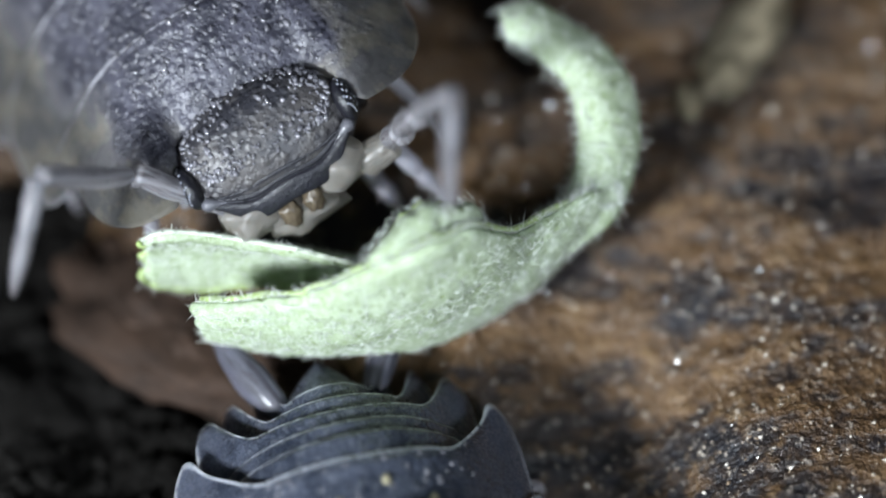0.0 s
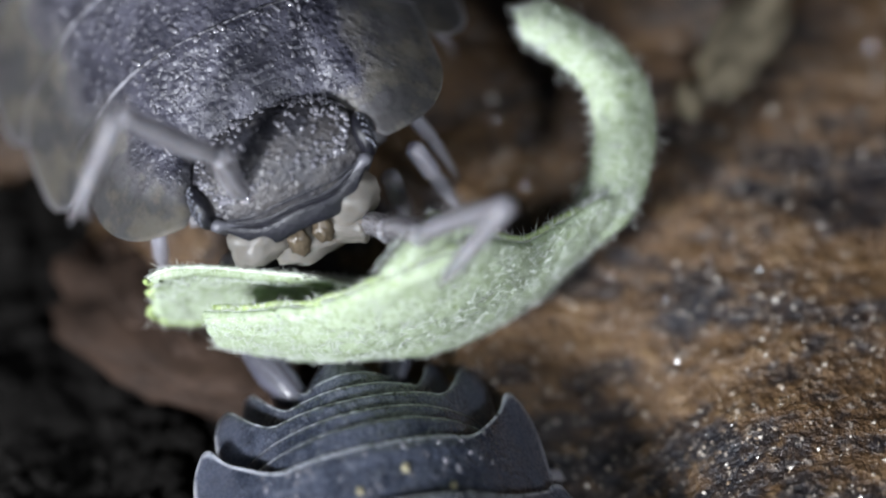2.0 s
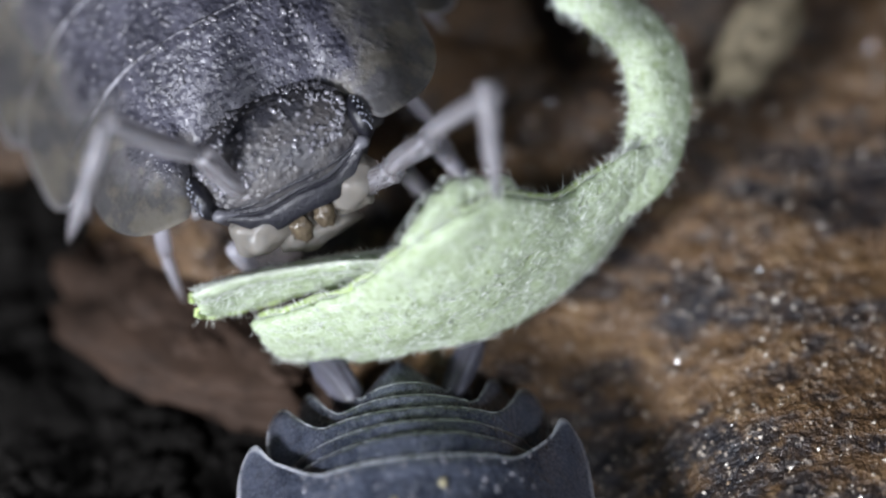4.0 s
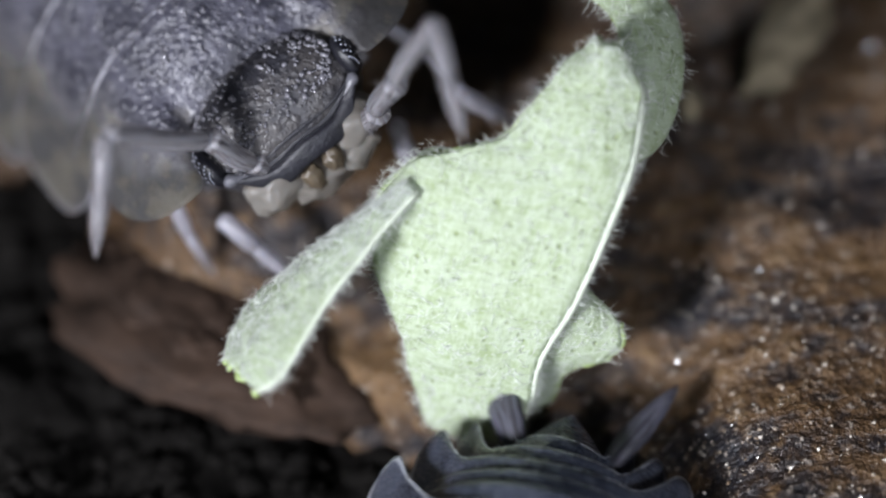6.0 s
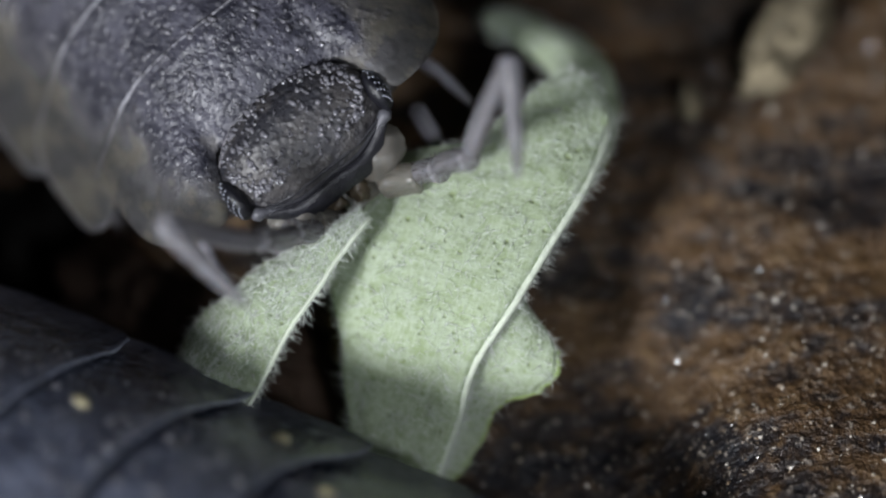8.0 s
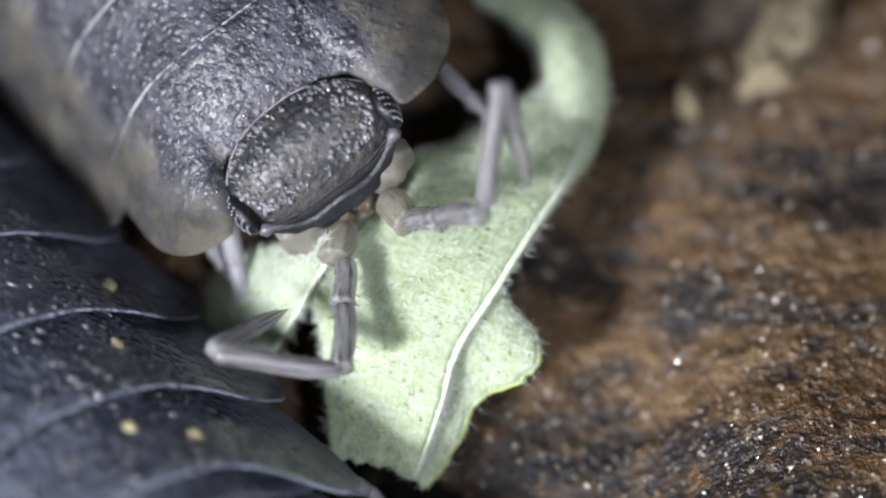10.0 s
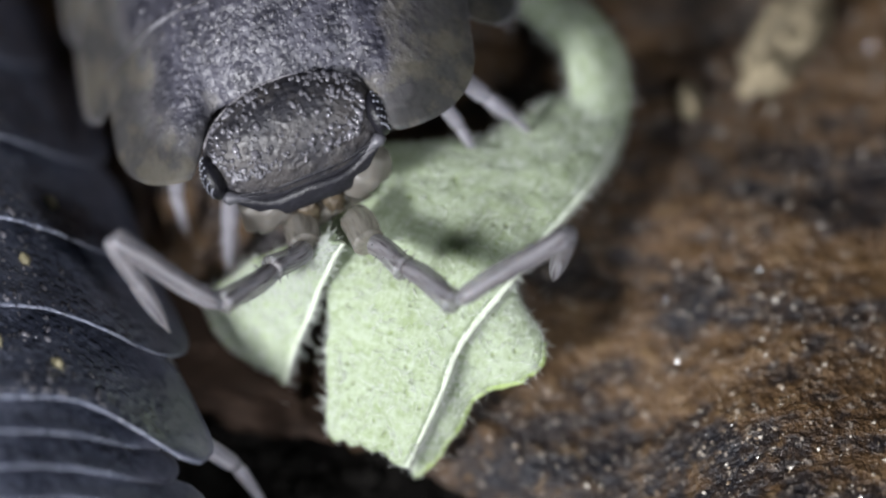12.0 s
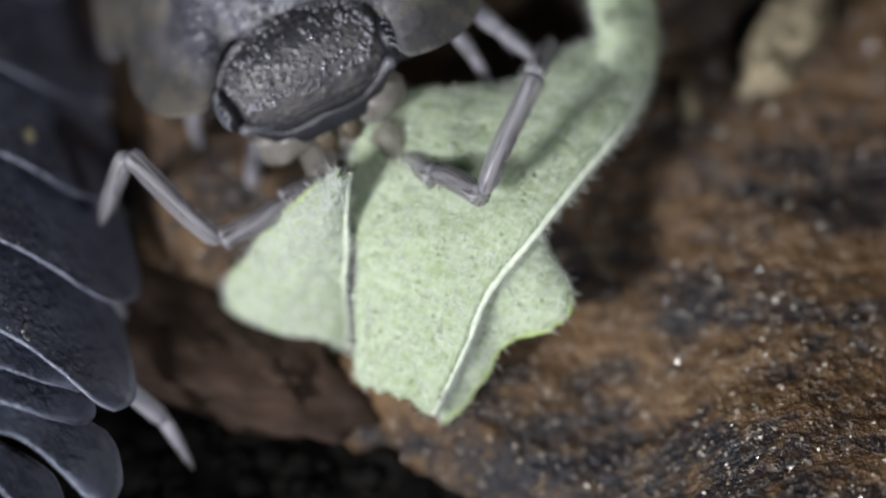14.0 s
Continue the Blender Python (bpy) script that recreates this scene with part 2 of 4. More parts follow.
def sheet(fn, nu, nv, thick, bm=None, rough=0.0):
    """A sheet with thickness: fn(u, v) gives its upper side for u, v from 0 to 1."""
    bm = bm or bmesh.new()
    uvl = bm.loops.layers.uv.verify()
    P = [[Vector(fn(i / nu, j / nv)) for j in range(nv + 1)] for i in range(nu + 1)]
    tops, unders = [], []
    for i in range(nu + 1):
        rt, ru = [], []
        for j in range(nv + 1):
            du = P[min(i + 1, nu)][j] - P[max(i - 1, 0)][j]
            dv = P[i][min(j + 1, nv)] - P[i][max(j - 1, 0)]
            nn = du.cross(dv)
            nn = nn.normalized() if nn.length > 1e-9 else Vector((0, 0, 1))
            p = P[i][j]
            if rough:
                p = p + nn * rough * (0.8 * noise.noise(p * 4.0) + noise.noise(p * 8.5))
            edge = 0.35 if i in (0, nu) or j in (0, nv) else 1.0
            rt.append(bm.verts.new(p))
            ru.append(bm.verts.new(p - nn * thick * edge))
        tops.append(rt)
        unders.append(ru)

    def quad(vs, uvs):
        try:
            f = bm.faces.new(vs)
        except ValueError:
            return
        for l, c in zip(f.loops, uvs):
            l[uvl].uv = c
    for i in range(nu):
        for j in range(nv):
            c = [(i / nu, j / nv), ((i + 1) / nu, j / nv), ((i + 1) / nu, (j + 1) / nv), (i / nu, (j + 1) / nv)]
            quad([tops[i][j], tops[i + 1][j], tops[i + 1][j + 1], tops[i][j + 1]], c)
            quad([unders[i][j], unders[i][j + 1], unders[i + 1][j + 1], unders[i + 1][j]], [c[0], c[3], c[2], c[1]])
    for i in range(nu):
        for j in (0, nv):
            a = [tops[i][j], tops[i + 1][j], unders[i + 1][j], unders[i][j]]
            quad(a if j else a[::-1], [(i / nu, j / nv)] * 4)
    for j in range(nv):
        for i in (0, nu):
            a = [tops[i][j], tops[i][j + 1], unders[i][j + 1], unders[i][j]]
            quad(a[::-1] if i else a, [(i / nu, j / nv)] * 4)
    return bm


def tube(points, radii, sides=10, bm=None, flat=1.0):
    """A closed tube through points (mm) with a radius at each; its uv runs round and along."""
    bm = bm or bmesh.new()
    uvl = bm.loops.layers.uv.verify()
    pts = [Vector(p) for p in points]
    rings, side = [], None
    for i, p in enumerate(pts):
        d = (pts[min(i + 1, len(pts) - 1)] - pts[max(i - 1, 0)]).normalized()
        if side is None:
            side = d.orthogonal().normalized()
        side = (side - d * side.dot(d)).normalized()
        up = d.cross(side)
        rings.append([bm.verts.new(p + (side * math.cos(2 * math.pi * k / sides) + up * flat * math.sin(2 * math.pi * k / sides)) * radii[i]) for k in range(sides)])
    for i in range(len(rings) - 1):
        for k in range(sides):
            f = bm.faces.new([rings[i][k], rings[i][(k + 1) % sides], rings[i + 1][(k + 1) % sides], rings[i + 1][k]])
            for l, c in zip(f.loops, ((k, i), (k + 1, i), (k + 1, i + 1), (k, i + 1))):
                l[uvl].uv = (c[0] / sides, c[1] / (len(rings) - 1))
    bm.faces.new(rings[0][::-1])
    bm.faces.new(rings[-1])
    return bm


def lump(size, seed, rough=0.25, cuts=3, freq=1.6, bm=None, at=(0, 0, 0)):
    """An uneven rounded lump, size (a, b, c) mm."""
    bm = bm or bmesh.new()
    made = bmesh.ops.create_icosphere(bm, subdivisions=cuts, radius=1.0)["verts"]
    for v in made:
        d = v.co.normalized()
        k = 1 + rough * (noise.noise(d * freq + Vector((seed, 0, 0))) + 0.5 * noise.noise(d * freq * 2.7 + Vector((0, seed, 0))))
        v.co = Vector((d.x * size[0] * k, d.y * size[1] * k, d.z * size[2] * k)) + Vector(at)
    return bm


# ---- the place: a sheet of rotten bark with a hollow ----
def hollow(x, y):
    """How deep the bark lies: a slope towards the left and a pit beyond it."""
    slope = smooth(1.5, -1.0, x) * (1 - smooth(0.4, 2.2, y))
    d = (2.05 - 0.62 * (x + 4.36) - y) * 0.85
    pit = smooth(-0.35, 0.9, d) * (1 - smooth(1.0, 2.5, y)) * smooth(14, 6, math.hypot(x, y))
    # the gap lets the bed with shade in its colour show at the left
    gap = smooth(-2.7, -3.8, x) * smooth(-9.0, -7.0, x) * (1 - smooth(3.6, 5.4, y)) * smooth(-0.6, 0.6, y)
    rise = 0.2 * max(0.0, y - 2.2) * smooth(0.6, -1.6, x) * smooth(30, 16, math.hypot(x, y))
    dip = 1.25 * (1 - 0.8 * smooth(1.6, 3.6, x)) * smooth(1.0 + 2.8 * smooth(-0.5, 1.5, x), -1.8, y) * smooth(16, 8, math.hypot(x, y))
    return rise - max(dip, 1.0 * slope * smooth(14, 6, math.hypot(x, y))) - 2.6 * pit - 1.8 * gap


def bark_height(x, y):
    p = Vector((x * 0.35, y * 1.5, 0.0))
    q = Vector((x, y, 3.0))
    h = 0.07 * noise.noise(p * 1.1) + 0.02 * noise.noise(p * 3.3) + 0.12 * noise.noise(q * 0.8)
    h += 0.022 * noise.noise(q * 3.5) + 0.02 * noise.noise(q * 8.0)
    return hollow(x, y) + h


def stations(reach, fine, step):
    """Grid lines: close together in the middle, farther apart outwards."""
    a, out = 0.0, [0.0]
    while a < reach:
        a += step if a < fine else step * (1 + (a - fine) * 0.9)
        out.append(a)
    return [-b for b in out[:0:-1]] + out


def make_ground():
    xs, ys = stations(260, 6.0, 0.045), [y + 1.0 for y in stations(260, 4.2, 0.045)]
    verts = [(x * MM, y * MM, bark_height(x, y) * MM) for x in xs for y in ys]
    n = len(ys)
    faces = [(i * n + j, (i + 1) * n + j, (i + 1) * n + j + 1, i * n + j + 1) for i in range(len(xs) - 1) for j in range(n - 1)]
    me = bpy.data.meshes.new("ground")
    me.from_pydata(verts, [], faces)
    me.polygons.foreach_set("use_smooth", [True] * len(faces))
    me.materials.append(BARK)
    return tagged(new("ground", me), "weathered brown rotten bark with dark pits and fine grain", "bark", kind="structure")


make_ground()


def on_bark(x, y):
    return Vector((x, y, bark_height(x, y)))


def ground_at(gx, gy):
    """The bark's place seen at the grid's gx, gy."""
    w = 3.0
    while w > -9:
        p = spot(gx, gy, w)
        if p.z < bark_height(p.x, p.y):
            return p
        w -= 0.03
    return p


# ---- woodlice: x forward, y to the animal's left, origin between the eyes ----
# half width, length, height of the back above the eyes, of the seven body plates
PLATES = ((1.88, 1.45, 0.76), (2.26, 1.00, 0.84), (2.44, 1.00, 0.89), (2.50, 1.00, 0.90), (2.44, 1.00, 0.88), (2.30, 0.95, 0.82), (2.00, 0.90, 0.72))
ARCH = 0.27
FLAT, SWEEP = 0.20, 0.65     # of the largest woodlouse, which is flatter
SIDE = (0.16, 0.10, -0.06, -0.24, -0.38, -0.52, -0.88)    # how far the side lobes reach forward or back


def plate_shape(i, x0, slim=1.0, arch=ARCH, sweep=1.0):
    """The upper side of body plate i whose front lies at x0."""
    half, length, top = PLATES[i]
    half *= slim

    def fn(u, v):
        s = 2 * u - 1
        a = abs(s)
        side = smooth(0.5, 1.0, a)
        if i == 0:
            front = -0.46 + 0.70 * smooth(0.37, 0.58, a)
            if a > 0.60:
                t = (a - 0.60) / 0.40 * math.pi / 2
                front -= 0.90 * (1 - math.cos(t))
                a = 0.60 + 0.40 * math.sin(t)
                s = math.copysign(a, s)
        else:
            front = x0 + 0.24 + (sweep * SIDE[i - 1] + 0.02) * side
        back = x0 - length + 0.06 * math.cos(a * 4.2) + sweep * SIDE[i] * side
        x = front + (back - front) * v
        corner = 0.10 * abs(2 * v - 1) ** 4 if i > 0 else 0.0
        y = half * s * (1 - corner * smooth(0.75, 1.0, a))
        z = top - arch * abs(y) ** 2.1 + 0.10 * smooth(0.78, 1.0, a)
        z += (0.05 * v - 0.10 * (1 - v) * (i > 0)) * (1 - 0.4 * a)
        if i == 0:
            z -= 0.38 * (1 - v) ** 2.0 * (1 - smooth(0.35, 0.85, a))
        z += 0.03 * math.exp(-((v - 0.86) / 0.07) ** 2) * (1 - a)
        return x, y, z
    return fn


def tail_shape(j, x0, broad=1.0):
    """Tail plate j of five, short, with side points that reach back."""
    half, top = (1.52, 1.50, 1.60, 1.22, 0.80)[j], 0.72 - 0.11 * j
    half *= broad
    point = (0.12 if j < 2 else 0.62) * (0.75 if broad > 1 else 1.0)

    def fn(u, v):
        s = 2 * u - 1
        a = abs(s)
        front = x0 + 0.20 - 0.1 * a
        back = x0 - 0.30 + 0.05 * math.cos(a * 4) - point * smooth(0.58, 0.95, a)
        if j < 2:
            back += 0.1 * smooth(0.6, 1, a)
        x = front + (back - front) * v
        y = half * s * (1 - 0.08 * abs(2 * v - 1) ** 3 * smooth(0.7, 1, a))
        z = top - 0.95 * a ** 2.0 + 0.12 * smooth(0.75, 1, a) + 0.03 * v
        return x, y, z
    return fn


def article(length, r0, r1, bulge=0.0, collar=True, sides=12):
    """One antenna or leg article along +x, with a raised collar at its far end and small spines."""
    xs = [0.0, 0.03, 0.1, 0.3, 0.5, 0.7, 0.86, 0.93, 0.98, 1.0]
    rs = []
    for t in xs:
        r = r0 + (r1 - r0) * t + bulge * math.sin(math.pi * t)
        r *= {0.0: 0.35, 0.03: 0.75, 0.98: 0.9, 1.0: 0.5}.get(t, 1.0)
        if collar and t in (0.93, 0.98):
            r *= 1.13
        rs.append(r)
    bm = tube([(length * t, 0.02 * math.sin(5 * t), 0) for t in xs], rs, sides)
    rng = random.Random(int(length * 1000))
    for k in range(8):
        t, a = rng.uniform(0.15, 0.97), rng.uniform(0, 2 * math.pi)
        r = r0 + (r1 - r0) * t
        o = Vector((length * t, math.cos(a) * r, math.sin(a) * r))
        d = Vector((0.5, math.cos(a), math.sin(a))).normalized()
        tube([o - d * 0.02, o + d * rng.uniform(0.03, 0.07)], [0.010, 0.003], 4, bm)
    return bm


def flagellum_shape(length):
    """The two-jointed whip of an antenna along +x, ending in a point with a tuft."""
    xs = [0, 0.04, 0.2, 0.42, 0.45, 0.48, 0.7, 0.86, 0.93, 1.0]
    rs = [0.075, 0.105, 0.11, 0.10, 0.082, 0.10, 0.085, 0.055, 0.025, 0.006]
    return tube([(length * t, 0, 0) for t in xs], rs, 12)


ANT = (0.42, 1.28, 1.30, 1.22)     # lengths of the antenna's articles


def add_granules(fn, parent, seed, count, size, reach=0.34, least=0.25, rise=0.0):
    """Small clear tubercles and short wrinkles scattered over the back of a plate."""
    rng = random.Random(70 + seed)
    bm = bmesh.new()
    for k in range(count):
        u, v = 0.5 + rng.choice((-1, 1)) * reach * rng.random() ** 0.8, rng.uniform(0.12, 0.96) if k % 6 else rng.uniform(0.90, 0.95)
        p = Vector(fn(u, v)) * (1 + rise)
        r = size * (least + 1.15 * rng.random() ** 3)
        turn = Euler((rng.uniform(-0.3, 0.3), rng.uniform(-0.3, 0.3), rng.uniform(-0.7, 0.7)))
        m = Matrix.LocRotScale(p, turn, (r * rng.uniform(0.9, 2.6), r, r * 0.7))
        bmesh.ops.create_icosphere(bm, subdivisions=1, radius=1.0, matrix=m)
    return tagged(part("granulation", bm, GRAIN, parent), kind="stuff")


def head_point(d):
    """The head's surface in the direction d from its middle."""
    y = math.copysign(abs(d.y) ** 0.85, d.y)
    x, z = d.x * (0.46 if d.x > 0 else 0.64) * (1 - 0.12 * d.y * d.y), d.z * 0.60
    if d.z > 0:
        x -= 0.12 * d.z
    else:
        x += 0.10 * d.z
        z *= 1.1
    return Vector((x, y * 0.95, z))


def make_head(parent, mat):
    bm = bmesh.new()
    uvl = bm.loops.layers.uv.verify()
    made = bmesh.ops.create_uvsphere(bm, u_segments=56, v_segments=36, radius=1.0)["verts"]
    for v in made:
        d = v.co.copy()
        p = head_point(d)
        k = noise.noise(p * 7.0) + 0.8 * noise.noise(p * 15.0)
        v.co = p * (1 + 0.012 * k * smooth(-0.35, 0.1, d.z + 0.4 * d.x))
    for f in bm.faces:
        for l in f.loops:
            l[uvl].uv = (0.5 + l.vert.co.y * 0.5, 0.5)
    head = part("head", bm, mat, parent, "granular dark grey-brown head")
    # raised hind margin
    arc = [math.radians(d) for d in range(-70, 71, 5)]
    pts = [head_point(Vector((-0.62 * math.cos(a), math.sin(a), 0.78 * math.cos(a)))) * 1.012 for a in arc]
    part("head_margin", tube(pts, [0.011 + 0.006 * noise.noise(Vector((k * 0.7, 2, 0))) for k in range(len(pts))], 8), MARGIN, head, "pale raised hind margin")
    # clypeus: a dark smooth hollow that ends in a wavy ridge, which swells into a clear lobe below each eye
    ridge = lambda a: Vector((0.29 + 0.17 * math.cos(a * 1.5), a * 0.86, -0.10 + 0.10 * a * a + 0.035 * math.cos(a * 7)))
    crown = lambda a: Vector((0.31 + 0.13 * math.cos(a * 1.5), a * 0.78, 0.06 + 0.02 * math.cos(a * 5)))
    hollow_face = sheet(lambda u, v: crown(2 * u - 1).lerp(ridge(2 * u - 1), v) - Vector((0.03 * math.sin(math.pi * v), 0, 0)), 30, 8, 0.03)
    part("clypeus", hollow_face, LIP, head, "smooth blue-black clypeus")

    def lip(u, v):
        """The dark upper lip, which swells forward below the ridge."""
        a = (2 * u - 1) * (1 - 0.42 * v)
        return ridge(a) + Vector((0.045 * math.sin(v * 2.2) - 0.06 * a * a * v, 0, -0.24 * v))

    part("labrum", sheet(lip, 28, 8, 0.04, rough=0.01), LIP, head, "smooth dark upper lip")
    stops = [k / 14 - 1 for k in range(29)]
    part("front_ridge", tube([ridge(a) for a in stops], [0.009 + 0.070 * smooth(0.72, 0.95, abs(a)) - 0.040 * smooth(0.95, 1.0, abs(a)) for a in stops], 10), GREY, head, "grey wavy ridge with a clear lobe at each end")
    dome = lambda u, v: head_point(Vector(((2.8 - 3.5 * v), (2 * u - 1) * (2.2 - 1.0 * v), 1.0)).normalized()) * 1.0
    add_granules(dome, head, 31, 420, 0.024, 0.48, 0.6, 0.010)
    for sgn in (1, -1):
        eye_patch = part("eye", lump((0.24, 0.11, 0.23), 2, 0.04, 3, at=(0.10, sgn * 0.88, 0.13)), BLACK, head, "black compound eye")
        beads = bmesh.new()
        for r in range(7):
            for c in range(5):
                a, b = (c - 2.0) * 0.34 + (r % 2) * 0.17 + 0.5, (r - 3) * 0.34
                p = Vector((0.10 + 0.238 * math.sin(b), sgn * (0.88 + 0.109 * math.cos(a) * math.cos(b)), 0.13 + 0.228 * math.sin(a) * math.cos(b)))
                bmesh.ops.create_icosphere(beads, subdivisions=1, radius=0.015, matrix=Matrix.Translation(p))
        # real lens beads; their pale colour stands in for reflections
        part("facet_cluster", beads, BEAD, eye_patch)
    # mouthparts
    for sgn in (1, -1):
        part("antenna_socket", lump((0.24, 0.31, 0.25), 3 + sgn, 0.3, 3, 1.8, at=(0.30, sgn * 0.50, -0.38)), MOUTH, head, "pale antenna socket")
        part("mandible", lump((0.11, 0.11, 0.16), 7 + sgn, 0.35, 3, 2.2, at=(0.44, sgn * 0.13, -0.50)), AMBER, head, "amber mandible")
    part("maxilliped", lump((0.20, 0.42, 0.23), 11, 0.4, 3, 1.8, at=(0.30, 0, -0.64)), MOUTH, head)
    return head


def leg_shape(out, fore, drop, r=0.085):
    """A leg in its hip's space: out sideways, then bent down to a claw."""
    k = Vector((fore * 0.35, out * 0.62, 0.12))
    a = Vector((fore * 0.75, out * 0.95, drop * 0.45))
    e = Vector((fore * 1.0, out * 1.08, drop))
    bm = tube([(0, 0, 0), k * 0.5, k * 0.95, k], [r * 1.1, r * 1.25, r * 1.1, r * 0.8], 8)
    tube([k, k.lerp(a, 0.1), k.lerp(a, 0.9), a], [r * 0.8, r, r * 0.9, r * 0.65], 8, bm)
    tube([a, a.lerp(e, 0.1), a.lerp(e, 0.75), e], [r * 0.6, r * 0.75, r * 0.4, r * 0.08], 8, bm)
    for t in (0.3, 0.5, 0.7, 0.85):
        o = a.lerp(e, t)
        tube([o, o + Vector((0.09, -0.03 * out, -0.05))], [0.012, 0.003], 4, bm)
    return bm


def front_leg_shape():
    """A stretched foreleg along +x with a spiny shin and a claw."""
    bm = tube([(0, 0, 0), (0.05, 0, 0), (0.42, 0, 0.03), (0.47, 0, 0.03)], [0.06, 0.10, 0.095, 0.07], 10)
    tube([(0.45, 0, 0.03), (0.52, 0, 0.03), (0.82, 0, 0.01), (0.86, 0, 0)], [0.06, 0.082, 0.06, 0.045], 10, bm)
    tube([(0.85, 0, 0), (0.9, 0, 0), (1.08, 0, -0.02), (1.16, 0, -0.05)], [0.04, 0.048, 0.03, 0.006], 8, bm)
    rng = random.Random(4)
    for k in range(14):
        x = rng.uniform(0.45, 1.0)
        y = rng.choice((-1, 1)) * 0.05
        tube([(x, y, 0), (x + 0.07, y * 2.4, rng.uniform(-0.05, 0.05))], [0.010, 0.002], 4, bm)
    return bm


def make_woodlouse(label, mat, floor, legs_out=1.0, broad=1.0):
    """A whole woodlouse; floor is how far below its eyes the ground lies."""
    root = tagged(new("woodlouse"), label, "woodlouse", "woodlice on the bark", "thing")
    head = make_head(root, HEAD if mat is SHELL else mat)
    x0 = -0.02
    hips = []
    for i, (half, length, top) in enumerate(PLATES):
        slim = (1.0, 1.03, 1.01, 0.98, 0.96, 0.95, 0.95)[i] if mat is SHELL else (1 + (broad - 1) * (i - 4) / 2 if i > 4 else 1.0)
        arch = 0.285 if mat is SHELL and i else FLAT if mat is SHELL_GLOSS else ARCH
        sweep = SWEEP if mat is SHELL_GLOSS else 1.0
        plate = part("body_plate", sheet(plate_shape(i, x0, slim, arch, sweep), 96, 28, 0.045, rough=0.007), mat, root)
        add_granules(plate_shape(i, x0, slim, arch, sweep), plate, i, 240 if mat is SHELL else 340 if broad > 1 else 160, 0.028 if mat is SHELL else 0.024, 0.26 if i == 0 else 0.32)
        hips.append((x0 - length * 0.55, half * 0.52))
        x0 -= length
    for j in range(5):
        part("tail_plate", sheet(tail_shape(j, x0 - 0.02, broad * (1.12 if broad > 1 else 1.0)), 44, 8, 0.035, rough=0.008), mat, root)
        x0 -= 0.27
    part("telson", sheet(lambda u, v: (x0 - 0.05 - 0.62 * v, (2 * u - 1) * 0.55 * (1 - v) ** 0.8, 0.12 - 0.25 * (2 * u - 1) ** 2 * (1 - v) - 0.25 * v), 12, 8, 0.05), mat, root)
    for sgn in (1, -1):
        b = Vector((x0 - 0.10, sgn * 0.50, -0.28))
        e = b + Vector((-1.12, sgn * 0.60, 0.36))
        part("uropod", tube([b, b.lerp(e, 0.15), b.lerp(e, 0.45), b.lerp(e, 0.75), b.lerp(e, 0.93), e], [0.10, 0.19, 0.23, 0.16, 0.07, 0.015], 12, None, 0.6), UROPOD, root, "pointed grey uropod")
    length = -x0
    part("belly", sheet(lambda u, v: (-0.25 - (length - 0.5) * v, (2 * u - 1) * 1.05 * (1 - 0.45 * v), -0.45 - 0.22 * math.cos((2 * u - 1) * 1.5) + 0.12 * v), 14, 16, 0.25), BELLY, root)
    for i, (hx, hy) in enumerate(hips):
        for sgn in (1, -1):
            fore = (0.75, 0.5, 0.25, 0.0, -0.3, -0.55, -0.8)[i]
            ob = part("leg", leg_shape(sgn * (1.15 if i else 0.75) * legs_out * (1.3 if i == 6 and broad > 1 else 1.0), fore, -(floor - 0.42)), HORN_PALE, root)
            ob.location = Vector((hx, sgn * hy, -0.42)) * MM
    arts = {"front": [part("front_leg", front_leg_shape(), HORN_PALE, root) for k in range(3)] if mat is SHELL else []}
    for sgn in (1, -1):
        base = part("antenna_base", article(ANT[0], 0.16, 0.145, 0.02, sides=20), MOUTH, root, "pale antenna base")
        stem = part("antenna_stem", article(ANT[1] * 0.42, 0.115, 0.125), HORN, root)
        far = part("antenna_stem_joint", article(ANT[1] * 0.60, 0.105, 0.115, 0.012), HORN, stem)
        far.location = (ANT[1] * 0.40 * MM, 0, 0)
        arm = part("antenna_arm", article(ANT[2], 0.098, 0.108, 0.01), HORN, root)
        whip = part("antenna_whip", flagellum_shape(ANT[3]), HORN, root, "pointed two-jointed antenna whip")
        for holder, l, r in ((stem, ANT[1] * 0.96, 0.070), (arm, ANT[2] * 0.96, 0.062), (whip, ANT[3] * 0.62, 0.050)):
            ks = [0.03, 0.10, 0.25, 0.45, 0.65, 0.85, 1.0]
            part("antenna_core", tube([(l * k, 0.012 * math.sin(9 * k), 0) for k in ks], [r * (0.5 if k in (0.03, 1.0) else 1 + 0.15 * math.sin(17 * k)) for k in ks], 8), CORE, holder, "brown-grey tissue inside the clear antenna")
        arts[sgn] = (base, stem, arm, whip)
    return root, head, arts


FEEDER, FEEDER_HEAD, FEEDER_ARTS = make_woodlouse("grey woodlouse with pale clear side lobes feeding on a leaf", SHELL, 1.45, 0.72)
LEAVER, LEAVER_HEAD, LEAVER_ARTS = make_woodlouse("slate grey woodlouse walking away over the bark", SHELL_DARK, 1.2)
BIG = 1.25       # the passing woodlouse is the largest
PASSER, PASSER_HEAD, PASSER_ARTS = make_woodlouse("dark slate woodlouse with glossy plates creeping past", SHELL_GLOSS, 1.2, 1.0, 1.13)


